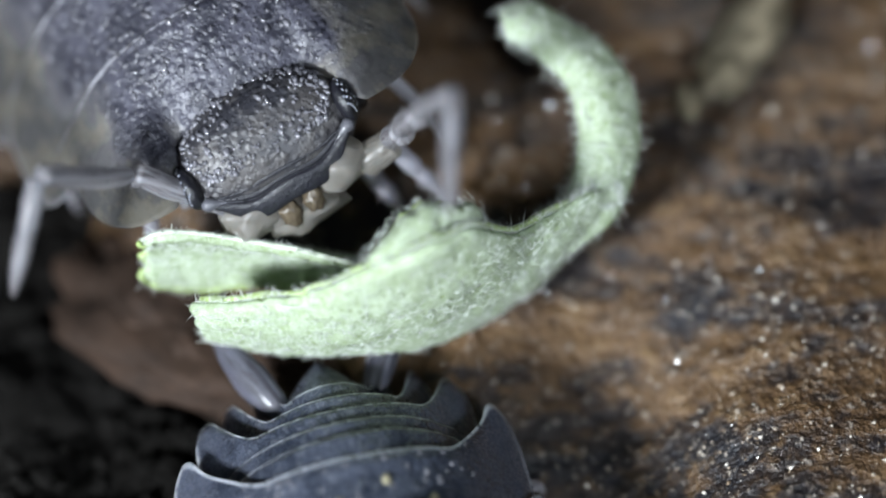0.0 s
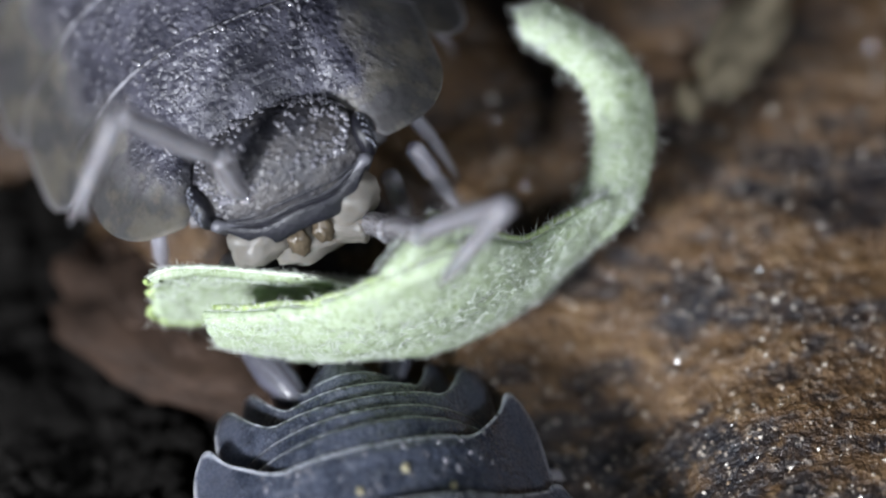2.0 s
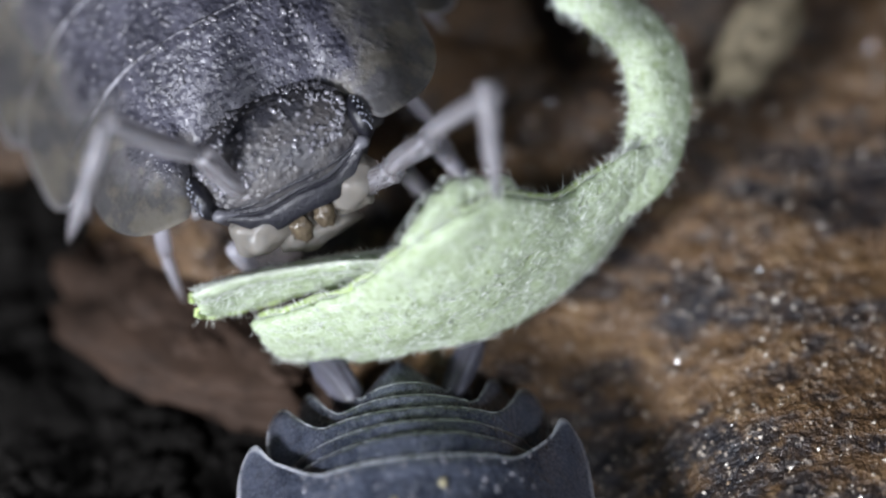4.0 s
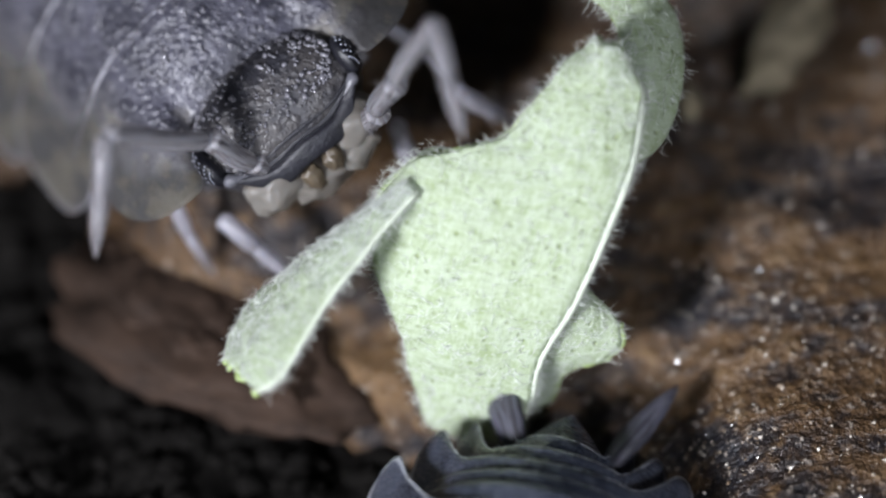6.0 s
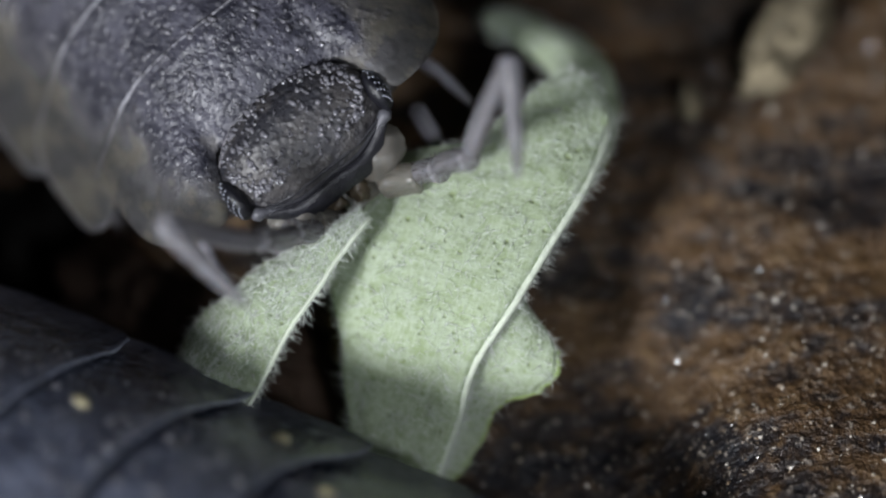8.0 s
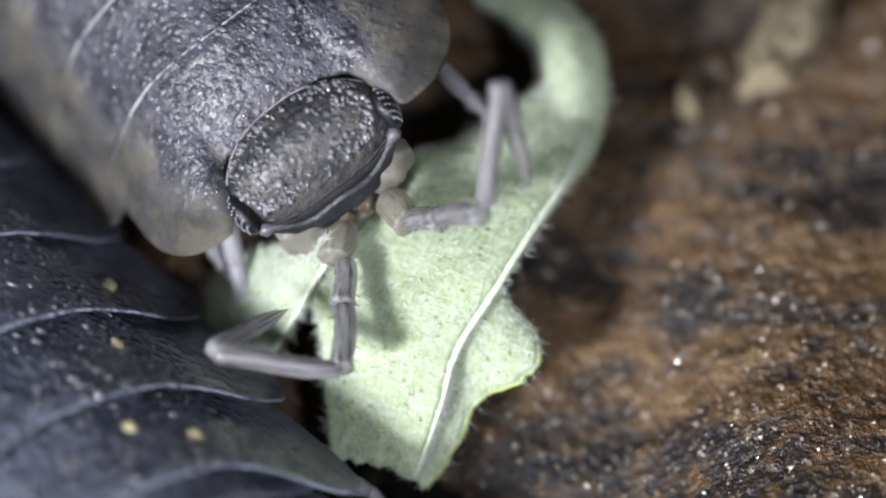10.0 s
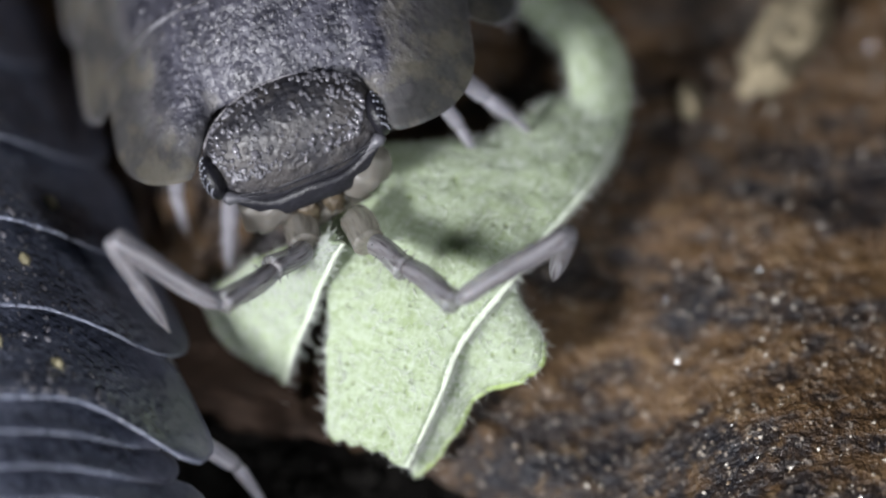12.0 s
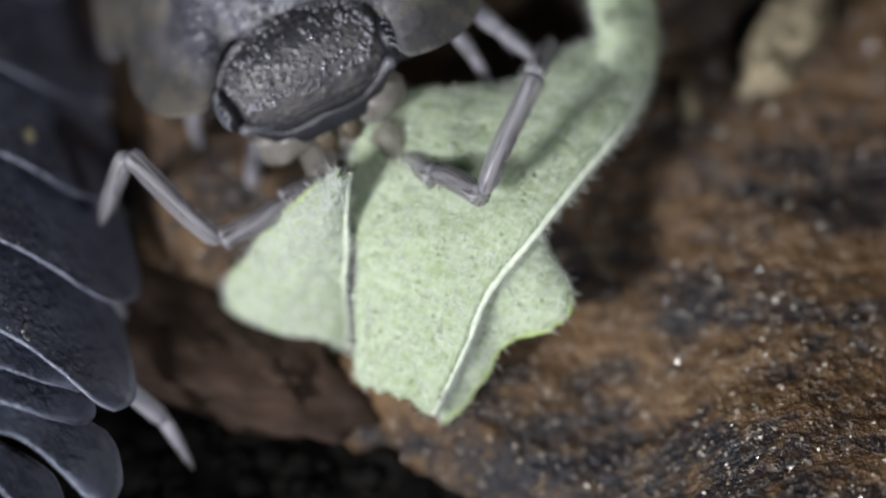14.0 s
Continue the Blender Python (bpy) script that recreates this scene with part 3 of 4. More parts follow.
def stuck_crumbs(animal, spots, seed):
    """Specks of yellowish food that cling to the plates."""
    rng = random.Random(seed)
    for i, u, v in spots:
        p = Vector(plate_shape(i, -0.02 - sum(q[1] for q in PLATES[:i]), 1.0, FLAT if animal is PASSER else ARCH, SWEEP if animal is PASSER else 1.0)(u, v))
        r = rng.uniform(0.035, 0.06)
        part("stuck_crumb", lump((r * 1.4, r, r), seed + i + u, 0.5, 2, 2.0, at=p), SPECK, animal, "tiny yellowish crumb")


stuck_crumbs(LEAVER, ((6, 0.42, 0.5), (6, 0.56, 0.66), (6, 0.68, 0.4), (5, 0.5, 0.8)), 3)
stuck_crumbs(PASSER, ((5, 0.22, 0.5), (6, 0.20, 0.6), (4, 0.15, 0.7), (3, 0.30, 0.5), (6, 0.3, 0.4)), 5)
PASSER.scale = (BIG, BIG, BIG)
SMALL = 0.88
LEAVER.scale = (SMALL, SMALL, SMALL)


# ---- the leaf: a torn, felted piece in rigid parts; x along a part, z towards its face ----
LEN = 3.75       # blade, from the neck to the tip
NECK_END = -0.62  # the blade runs on into the neck as far as this
VEIN_X = [-0.82, -0.37, 0.36, 0.91, 1.81, 2.52, 3.03, 3.8]
VEIN_Y = [-0.11, -0.33, -0.46, -0.42, -0.29, -0.10, -0.09, 0.01]
EDGE_X = [-0.60, -0.18, 0.20, 0.50, 0.72, 0.95, 1.35, 1.90, 2.60, 3.20, 3.8]
EDGE_Y = [0.42, 0.50, 0.62, 0.84, 1.27, 1.64, 1.82, 1.76, 1.34, 1.08, 0.83]


def swell(x):
    return 0.60 * math.sin(math.pi * x / LEN)


def blade_shape(u, v):
    """u from the neck to the tip, v across from the vein side to the bitten side."""
    x = NECK_END + (3.76 - NECK_END) * u
    far, near = ease(EDGE_X, EDGE_Y, x), ease(VEIN_X, VEIN_Y, x)
    far += 0.05 * noise.noise(Vector((x * 2.4, 0, 0))) + 0.03 * noise.noise(Vector((x * 7.2, 0, 4)))
    close = 0.75 * smooth(-0.2, NECK_END, x)
    far, near = far + (0.08 - far) * close, near + (0.08 - near) * close
    y = near + (far - near) * v
    x += 0.09 * noise.noise(Vector((v * 5, 3, 0))) * smooth(0.85, 1.0, u)
    z = 0.12 * math.sin(v * 3.1) + swell(x) - 0.04 * noise.noise(Vector((x * 1.5, y * 1.5, 2)))
    return x, -y, z


def neck_centre(t):
    xs = [0, 0.14, 0.28, 0.42, 0.56, 0.72, 0.86, 1.0]
    return (ease(xs, [-0.12, 0.25, 0.42, 0.43, 0.28, -0.06, -0.36, -0.62], t), ease(xs, [-0.08, 0.25, 0.70, 1.16, 1.56, 1.86, 2.05, 2.02], t),
            ease(xs, [0.02, -0.02, -0.08, -0.15, -0.25, -0.32, -0.36, -0.35], t))


def neck_shape(u, v):
    p, q = Vector(neck_centre(max(0, u - 0.02))), Vector(neck_centre(min(1, u + 0.02)))
    d = (q - p).normalized()
    across = Vector((d.y, -d.x, 0.0)).normalized()
    out = across.cross(d)
    out = out if out.z > 0 else -out
    twist = radians(8 + 22 * u)
    across = across * math.cos(twist) - out * math.sin(twist)
    half = ease([0, 0.2, 0.45, 0.7, 0.9, 1], [0.22, 0.28, 0.31, 0.25, 0.22, 0.12], u) + 0.035 * noise.noise(Vector((u * 9, v, 7)))
    return (p + q) / 2 + across * half * (2 * v - 1) + out * 0.16 * (1 - abs(2 * v - 0.9) ** 1.5)


def lobe_shape(length, half):
    def fn(u, v):
        w = half * ease([0, 0.15, 0.4, 0.75, 0.93, 1], [0.12, 0.30, 0.64, 0.98, 1.0, 0.74], u)
        w *= 1 + 0.08 * noise.noise(Vector((u * 7, v * 2, length)))
        y = w * (2 * v - 1) - 0.1 * math.sin(u * 3)
        return length * u, y, 0.14 * math.sin(v * 3.1) + 0.10 * math.sin(u * 3.0)
    return fn


def add_hairs(name, fn, count, parent, seed):
    """Fine white hairs: a felt that lies on both faces, and longer ones that stand out along the edges."""
    rng = random.Random(seed)
    verts, faces = [], []
    for k in range(count):
        u, v = rng.uniform(0.004, 0.996), rng.uniform(0.004, 0.996)
        edge = k % 7 == 0
        if edge:
            v = rng.choice((0.003, 0.997))
        p = Vector(fn(u, v))
        s = 0.01
        du = (Vector(fn(u + s, v)) - p) if u < 0.98 else (p - Vector(fn(u - s, v)))
        dv = (Vector(fn(u, v + s)) - p) if v < 0.98 else (p - Vector(fn(u, v - s)))
        n = du.cross(dv).normalized()
        du, dv = du.normalized(), dv.normalized()
        if edge:
            d = dv * (1 if v > 0.5 else -1) + du * rng.uniform(-0.8, 0.8) + n * rng.uniform(-0.6, 0.6)
            l = rng.uniform(0.05, 0.13) + 0.14 * rng.random() ** 4
            r = rng.uniform(0.0022, 0.0042)
        else:
            a = rng.uniform(0, 2 * math.pi)
            face = 1 if rng.random() < 0.75 else -1
            d = du * math.cos(a) + dv * math.sin(a) + n * face * rng.uniform(0.12, 0.5)
            p = p + n * (0.004 if face > 0 else -0.095)
            l = rng.uniform(0.05, 0.15)
            r = rng.uniform(0.0024, 0.0045)
        d = d.normalized()
        bend = Vector((rng.uniform(-1, 1), rng.uniform(-1, 1), rng.uniform(-1, 1))) * 0.4
        mid, tip = p + d * l * 0.5 + bend * l * 0.12, p + (d + bend * 0.6).normalized() * l
        side = d.orthogonal().normalized()
        up = d.cross(side)
        o = len(verts)
        for c, q in ((p - d * 0.012, 1.0), (mid, 0.85)):
            for g in (0.0, 2.094, 4.189):
                verts.append((c + (side * math.cos(g) + up * math.sin(g)) * r * q) * MM)
        verts.append(tip * MM)
        for g in range(3):
            h = (g + 1) % 3
            faces.append((o + g, o + h, o + 3 + h, o + 3 + g))
            faces.append((o + 3 + g, o + 3 + h, o + 6))
    me = bpy.data.meshes.new(name)
    me.from_pydata(verts, [], faces)
    me.polygons.foreach_set("use_smooth", [True] * len(faces))
    me.materials.append(HAIR)
    ob = new(name, me)
    ob.parent = parent
    return tagged(ob, "short white leaf hairs", kind="stuff")


def cut_edge(fn, v, u0, u1, n=30, thick=0.032):
    """The ragged, yellow-green bitten edge of a leaf part."""
    pts, rad = [], []
    for k in range(n + 1):
        u = u0 + (u1 - u0) * k / n
        pts.append(Vector(fn(u, v)) - Vector((0, 0, 0.04)) + Vector((0, 0, 0.03 * noise.noise(Vector((u * 30, 1, 1))))))
        rad.append(thick + 0.6 * thick * noise.noise(Vector((u * 22, 5, 0))))
    return tube(pts, rad, 7)


LEAF_ROOT = tagged(new("leaf"), "pale green felted leaf scrap, torn and half eaten", "leaf", kind="thing")
NECK = part("neck", sheet(neck_shape, 60, 12, 0.09, rough=0.02), LEAF, LEAF_ROOT, "curled strip of leaf")
add_hairs("felt", neck_shape, 2600, NECK, 3)
for side in (0.0, 1.0):
    part("bitten_edge", cut_edge(neck_shape, side, 0.12, 0.97, 40, 0.018), LEAF_CUT, NECK, "yellow-green bitten leaf edge")
BLADE = part("blade", sheet(blade_shape, 70, 34, 0.10, rough=0.022), LEAF, LEAF_ROOT, "torn felted leaf blade")
add_hairs("felt", blade_shape, 12000, BLADE, 5)
pts = [Vector(blade_shape(u / 24, 0.0)) + Vector((0, 0.01, 0.03)) for u in range(25)]
part("vein", tube(pts, [0.050 - 0.014 * k / 24 for k in range(25)], 8), VEIN, BLADE, "pale raised vein")


def back(u, v):
    """The lobe folded back behind the vein."""
    x = 1.66 + 1.98 * u
    wide = ease([0, 0.12, 0.26, 0.38, 0.47, 0.65, 0.85, 1], [0.06, 0.48, 0.68, 0.60, 0.34, 0.22, 0.16, 0.04], u)
    wide += 0.05 * noise.noise(Vector((u * 8, 0, 0))) + 0.04 * noise.noise(Vector((u * 23, 0, 2)))
    return x + 0.12 * v, -ease(VEIN_X, VEIN_Y, x) - 0.03 + wide * v, swell(x) - 0.06 - 0.32 * v


FOLD = part("folded_lobe", sheet(back, 26, 12, 0.08, rough=0.02), LEAF, BLADE, "folded back lobe of the leaf")

add_hairs("felt", back, 900, FOLD, 6)
LOBE = part("side_lobe", sheet(lobe_shape(2.5, 0.62), 50, 24, 0.09, rough=0.022), LEAF, LEAF_ROOT, "narrow side lobe of the leaf")
add_hairs("felt", lobe_shape(2.5, 0.62), 3600, LOBE, 8)
pts = [Vector(lobe_shape(2.5, 0.62)(u / 20, 1.0)) for u in range(21)]
part("vein", tube(pts, [0.030 - 0.010 * k / 20 for k in range(21)], 8), VEIN, LOBE)


part("bitten_edge", cut_edge(back, 1.0, 0.15, 0.98), LEAF_CUT, FOLD, "yellow-green bitten leaf edge")
part("bitten_edge", cut_edge(blade_shape, 1.0, 0.12, 0.98), LEAF_CUT, BLADE, "yellow-green bitten leaf edge")
part("bitten_edge", cut_edge(lambda u, v: lobe_shape(2.5, 0.62)(0.985 + 0.03 * math.sin(u * 21), u), 0.0, 0.0, 1.0, 18), LEAF_CUT, LOBE, "ragged yellow-green bitten tip")
part("bitten_edge", cut_edge(lobe_shape(2.5, 0.62), 0.0, 0.1, 0.97), LEAF_CUT, LOBE, "yellow-green bitten leaf edge")


def flap_shape(u, v):
    """A chewed flap that curls back over the bitten edge."""
    b = Vector(blade_shape(0.33 + 0.255 * u, 0.97))
    tall = 0.54 * math.sin(math.pi * (0.12 + 0.8 * u)) + 0.10 * noise.noise(Vector((u * 9, 0, 0)))
    return b + Vector((0.05 * math.sin(v * 6 + u * 4), 0.12 * math.sin(v * 5 + u * 3) - 0.05 + 0.35 * v * v, -tall * v))


FLAP = part("chewed_flap", sheet(flap_shape, 36, 14, 0.04, rough=0.010), LEAF, BLADE, "curled chewed flap of leaf")
add_hairs("felt", flap_shape, 900, FLAP, 12)
part("bitten_edge", cut_edge(flap_shape, 1.0, 0.02, 0.98, 20), LEAF_CUT, FLAP, "yellow-green bitten leaf edge")


# ---- crumbs and grit on the bark ----
def crumb(label, gx, gy, size, seed, mat, turn=0.0, sink=0.35, rough=0.35, name="wood_crumb", category="crumb"):
    ob = finish(name, lump(size, seed, rough, 4, 1.8), mat)
    p = ground_at(gx, gy)
    ob.matrix_world = pose(p.x * MM, p.y * MM, (p.z + size[2] * (1 - sink)) * MM, 0, 0, turn)
    return tagged(ob, label, category, kind="thing")


CRUMB_ROOT = crumb("long tan frass crumb with a rough pitted surface", 1318, 85, (0.26, 0.85, 0.26), 4, CRUMB, -28, rough=0.6)
rng = random.Random(8)
for k in range(16):
    y = rng.uniform(-0.75, 0.75)
    r = rng.uniform(0.07, 0.15)
    part("pellet", lump((r, r * 1.3, r), 60 + k, 0.7, 3, 2.5, at=(rng.uniform(-0.18, 0.18) * (1 - abs(y) * 0.5), y, rng.uniform(0.08, 0.2) * (1 - 0.5 * abs(y)))), CRUMB, CRUMB_ROOT)
crumb("small pale wood crumb on the bark", 1218, 188, (0.12, 0.22, 0.12), 9, CRUMB)
flake = crumb("rust brown flake of bark in the hollow", 375, 625, (1.75, 0.9, 0.4), 12, FLAKE, -35, 0.3, 0.38, "bark_flake", "bark flake")
for k, (size, at) in enumerate((((0.75, 0.55, 0.12), (-0.35, 0.1, 0.34)), ((0.6, 0.32, 0.12), (0.55, -0.1, 0.3)), ((0.35, 0.25, 0.1), (0.05, -0.35, 0.33)))):
    part("peeling_layer", lump(size, 40 + k, 0.4, 4, 2.0, at=at), FLAKE, flake)
crumb("dull pale lichen lump in the hollow", 130, 660, (0.55, 0.4, 0.3), 15, MOSS, 20, 0.3, 0.5, "lichen", "lichen")
crumb("dull moss lump at the pit's rim", 180, 872, (0.5, 0.35, 0.3), 18, MOSS, 0, 0.3, 0.5, "lichen", "lichen")


def make_grit():
    """Grains of many sizes, in drifts, pressed into the bark."""
    rng = random.Random(21)
    verts, faces = [], []
    t = (1 + math.sqrt(5)) / 2
    for k in range(16000):
        x, y = rng.uniform(-3.0, 6.0), rng.uniform(-3.2, 6.0)
        drift = noise.noise(Vector((x * 0.8, y * 1.3, 5))) + 0.6 * noise.noise(Vector((x * 2.3, y * 3.1, 9)))
        if drift < rng.uniform(-0.5, 0.5) or rng.random() > 0.10 + 0.90 * smooth(-0.5, 3.2, x + 0.3 * y):
            continue
        r = 0.008 + 0.023 * rng.random() ** 3.2
        m = Matrix.LocRotScale(on_bark(x, y) + Vector((0, 0, r * 0.3)), Euler((rng.random() * 6, rng.random() * 6, 0)), (r * rng.uniform(0.7, 1.8), r, r * 0.8))
        o = len(verts)
        for c in ((1, 0, 0), (-1, 0, 0), (0, 1, 0), (0, -1, 0), (0, 0, 1), (0, 0, -1)):
            verts.append((m @ (Vector(c) * rng.uniform(0.75, 1.2))) * MM)
        for a in (0, 1):
            for b in (2, 3):
                for c in (4, 5):
                    f = (o + a, o + b, o + c)
                    faces.append(f if (a + b + c) % 2 == 0 else f[::-1])
    me = bpy.data.meshes.new("grit")
    me.from_pydata(verts, [], faces)
    me.materials.append(GRIT)
    tagged(new("grit", me), "pale mineral grit scattered over the bark", "grit", kind="stuff")


make_grit()


def make_pit_shade():
    """Added bed that fills the pit, lumpy with loose clods; its black stands in for shade."""
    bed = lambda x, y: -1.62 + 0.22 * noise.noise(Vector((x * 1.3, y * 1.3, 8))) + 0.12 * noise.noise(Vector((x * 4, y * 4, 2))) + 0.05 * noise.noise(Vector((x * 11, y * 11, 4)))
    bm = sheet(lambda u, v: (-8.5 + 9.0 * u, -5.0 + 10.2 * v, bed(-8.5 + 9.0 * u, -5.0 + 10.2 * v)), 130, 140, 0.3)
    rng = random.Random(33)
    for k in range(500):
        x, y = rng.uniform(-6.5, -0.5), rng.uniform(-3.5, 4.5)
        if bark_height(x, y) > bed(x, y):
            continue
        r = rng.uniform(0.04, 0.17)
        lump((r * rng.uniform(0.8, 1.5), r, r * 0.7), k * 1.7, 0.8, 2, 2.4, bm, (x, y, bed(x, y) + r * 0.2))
    # an added bed, black in place of the shade deep in the pit
    tagged(finish("humus", bm, PIT_SHADE), "lumpy black bed in the hollow, coloured as the pit's shade", "humus", kind="stuff")


make_pit_shade()


# ---- what moves ----
# seconds, right-hand eye on the grid (x, y), lean of the eye line, turn of the body towards the lens, nod and turn of the head, height of the eyes
FEEDER_ROWS = [
    (0, 612, 183, 30, 34, 14, 0, 1.45), (0.5, 615, 209, 30, 34, 14, 0, 1.45), (1, 629, 214, 31, 34, 14, 0, 1.45), (1.5, 652, 232, 28.4, 34, 14, 0, 1.45),
    (2, 645, 244, 24.5, 34, 14, 0, 1.45), (2.5, 629, 237, 24.6, 34, 14, 0, 1.45), (3, 628, 243, 24.7, 34, 14, 0, 1.45), (3.3, 628, 240, 25, 34, 14, 0, 1.45),
    (5.2, 662, 170, 32, 34, 18, 0, 1.45), (5.5, 658, 165, 33, 34, 18, 0, 1.45), (6, 617, 105, 40, 34, 18, 0, 1.45), (6.5, 645, 135, 41, 34, 16, 0, 1.45),
    (7, 648, 140, 41.5, 34, 16, 0, 1.45), (7.5, 655, 130, 42, 34, 14, 0, 1.45), (8, 668, 163, 38, 31, 9, 0, 1.45), (8.4, 680, 175, 37, 28, 6, 0, 1.45),
    (10.2, 690, 200, 33, 28, 2, 0, 1.45), (10.5, 693, 207, 32, 28, 2, 0, 1.45), (11, 735, 190, 27.4, 28, 2, 0, 1.45), (11.5, 719, 220, 17.2, 28, 4, 9, 1.45),
    (12, 675, 209, 17.4, 28, 4, 9, 1.45), (12.5, 712, 130, 21, 28, 8, 12, 1.45), (13, 726, 81, 23, 28, 8, 12, 1.45), (13.5, 699, 70, 18, 28, 8, 12, 1.45),
    (14, 695, 75, 21, 28, 8, 12, 1.45)]


def feeder_pose(row):
    t, x, y, lean, turn, nod, yaw, height = row
    b, g = radians(lean), radians(turn)
    mid = (x - 157 * math.cos(b), y + 157 * math.sin(b))
    b = radians(lean - yaw)
    left = EX * math.cos(b) + EY * math.sin(b)
    fore = (EX * math.sin(b) - EY * math.cos(b)) * math.cos(g) + EN * math.sin(g)
    roll = radians(7) * smooth(7.5, 10.5, t) + radians(5) * smooth(11.0, 12.5, t)
    left = left * math.cos(roll) + fore.cross(left) * math.sin(roll)
    return turned(fore, left, spot(*mid, depth_for(*mid, height)))


# joints of the antennae on the grid, from the base to the tip, and whether each article comes out (+) or goes back (-)
ANT_LEFT = [
    (0.0, 640, 300, 690, 250, 740, 205, 800, 170, 795, 395, "+++"), (0.5, 560, 375, 657, 345, 760, 310, 877, 274, 854, 487, "+++"),
    (1.0, 583, 360, 675, 313, 792, 260, 1012, 225, 954, 371, "++-"), (1.5, 590, 390, 680, 375, 795, 405, 905, 345, 745, 505, "++-"),
    (2.0, 576, 406, 668, 395, 750, 413, 900, 360, 773, 511, "++-"), (2.5, 560, 400, 640, 348, 780, 279, 966, 209, 1151, 325, "++-"),
    (3.0, 570, 390, 650, 360, 780, 300, 910, 255, 880, 460, "++-"), (5.5, 625, 350, 665, 280, 720, 170, 795, 25, 920, 215, "+++"),
    (6.0, 620, 300, 650, 215, 700, 150, 768, 46, 822, 251, "+++"), (6.5, 650, 290, 720, 240, 820, 200, 865, 85, 925, 290, "++-"),
    (7.0, 650, 300, 720, 240, 800, 200, 825, 50, 903, 270, "++-"), (7.5, 670, 290, 740, 240, 830, 220, 890, 90, 922, 300, "++-"),
    (8.0, 670, 330, 740, 310, 830, 280, 900, 105, 918, 325, "++-"), (10.5, 680, 365, 720, 405, 865, 395, 890, 170, 935, 320, "++-"),
    (11.0, 710, 345, 770, 380, 930, 345, 990, 160, 1040, 270, "++-"), (11.5, 673, 371, 696, 429, 773, 522, 1021, 453, 1160, 661, "++-"),
    (12.0, 622, 383, 657, 429, 808, 534, 1005, 413, 982, 499, "++-"), (12.5, 690, 290, 740, 330, 890, 325, 1020, 130, 1200, 168, "++-"),
    (13.0, 705, 240, 745, 255, 830, 210, 960, 10, 1030, -190, "++-"), (13.5, 675, 197, 710, 267, 833, 360, 1082, 313, 1075, 441, "++-"),
    (14.0, 670, 225, 715, 285, 855, 345, 945, 130, 985, 60, "++-")]
ANT_RIGHT = [
    (0.0, 510, 370, 430, 372, 240, 312, 78, 318, 18, 530, "++-"), (0.5, 506, 383, 425, 390, 274, 367, 174, 429, 279, 599, "++-"),
    (1.0, 529, 399, 443, 383, 339, 325, 223, 337, 253, 552, "++-"), (1.5, 560, 410, 470, 385, 385, 270, 240, 237, 215, 465, "++-"),
    (2.0, 529, 418, 453, 383, 390, 279, 216, 209, 118, 399, "++-"), (2.5, 529, 422, 420, 371, 362, 290, 195, 221, 102, 429, "++-"),
    (3.0, 530, 425, 430, 390, 350, 285, 190, 215, 88, 425, "++-"), (5.5, 590, 365, 470, 330, 380, 275, 215, 255, 175, 488, "++-"),
    (6.0, 571, 325, 478, 313, 374, 251, 195, 244, 165, 476, "++-"), (6.5, 600, 355, 490, 330, 395, 275, 215, 262, 193, 490, "++-"),
    (7.0, 610, 350, 500, 330, 410, 285, 230, 270, 215, 497, "++-"), (7.5, 620, 345, 510, 320, 415, 280, 240, 268, 225, 498, "++-"),
    (8.0, 620, 390, 560, 405, 465, 430, 290, 395, 465, 570, "++-"), (10.5, 590, 410, 610, 470, 605, 670, 370, 632, 400, 560, "++-"),
    (11.0, 590, 400, 635, 440, 560, 530, 320, 415, 203, 608, "++-"), (11.5, 557, 395, 580, 436, 376, 483, 216, 302, 74, 383, "++-"),
    (12.0, 522, 390, 541, 429, 397, 539, 200, 422, 297, 592, "++-"), (12.5, 580, 310, 600, 370, 490, 530, 285, 490, 435, 625, "++-"),
    (13.0, 587, 278, 606, 348, 545, 534, 350, 511, 517, 592, "++-"), (13.5, 559, 244, 594, 290, 397, 422, 246, 274, 234, 418, "++-"),
    (14.0, 550, 265, 580, 310, 385, 435, 215, 268, 168, 400, "++-")]


def key_antenna(arts, table, poses, sgn):
    rows = [[], [], [], []]
    for t, *row in table:
        signs = "+" + row.pop()
        body = poses[t]
        back = body.inverted()
        j = [row[i:i + 2] for i in range(0, 10, 2)]
        root = body @ (Vector((0.34, sgn * 0.46, -0.42)) * MM) / MM
        w = (root - TARGET).dot(EN)
        here = spot(*j[0], w)
        for k in range(4):
            at = spot(*j[k + 1], w)
            flat = at - here
            flat -= EN * flat.dot(EN)
            size = min(flat.length, ANT[k] * 0.985)
            out = math.sqrt(ANT[k] ** 2 - size ** 2) * (1 if signs[k] == "+" else -1)
            step = flat.normalized() * size + EN * (min(out, 0.25) if k == 0 else out)
            rows[k].append((t, back @ turned(step, EN.cross(step), here)))
            here = here + step.normalized() * ANT[k]
            w = (here - TARGET).dot(EN)
    for ob, r in zip(arts, rows):
        walk(ob, r)


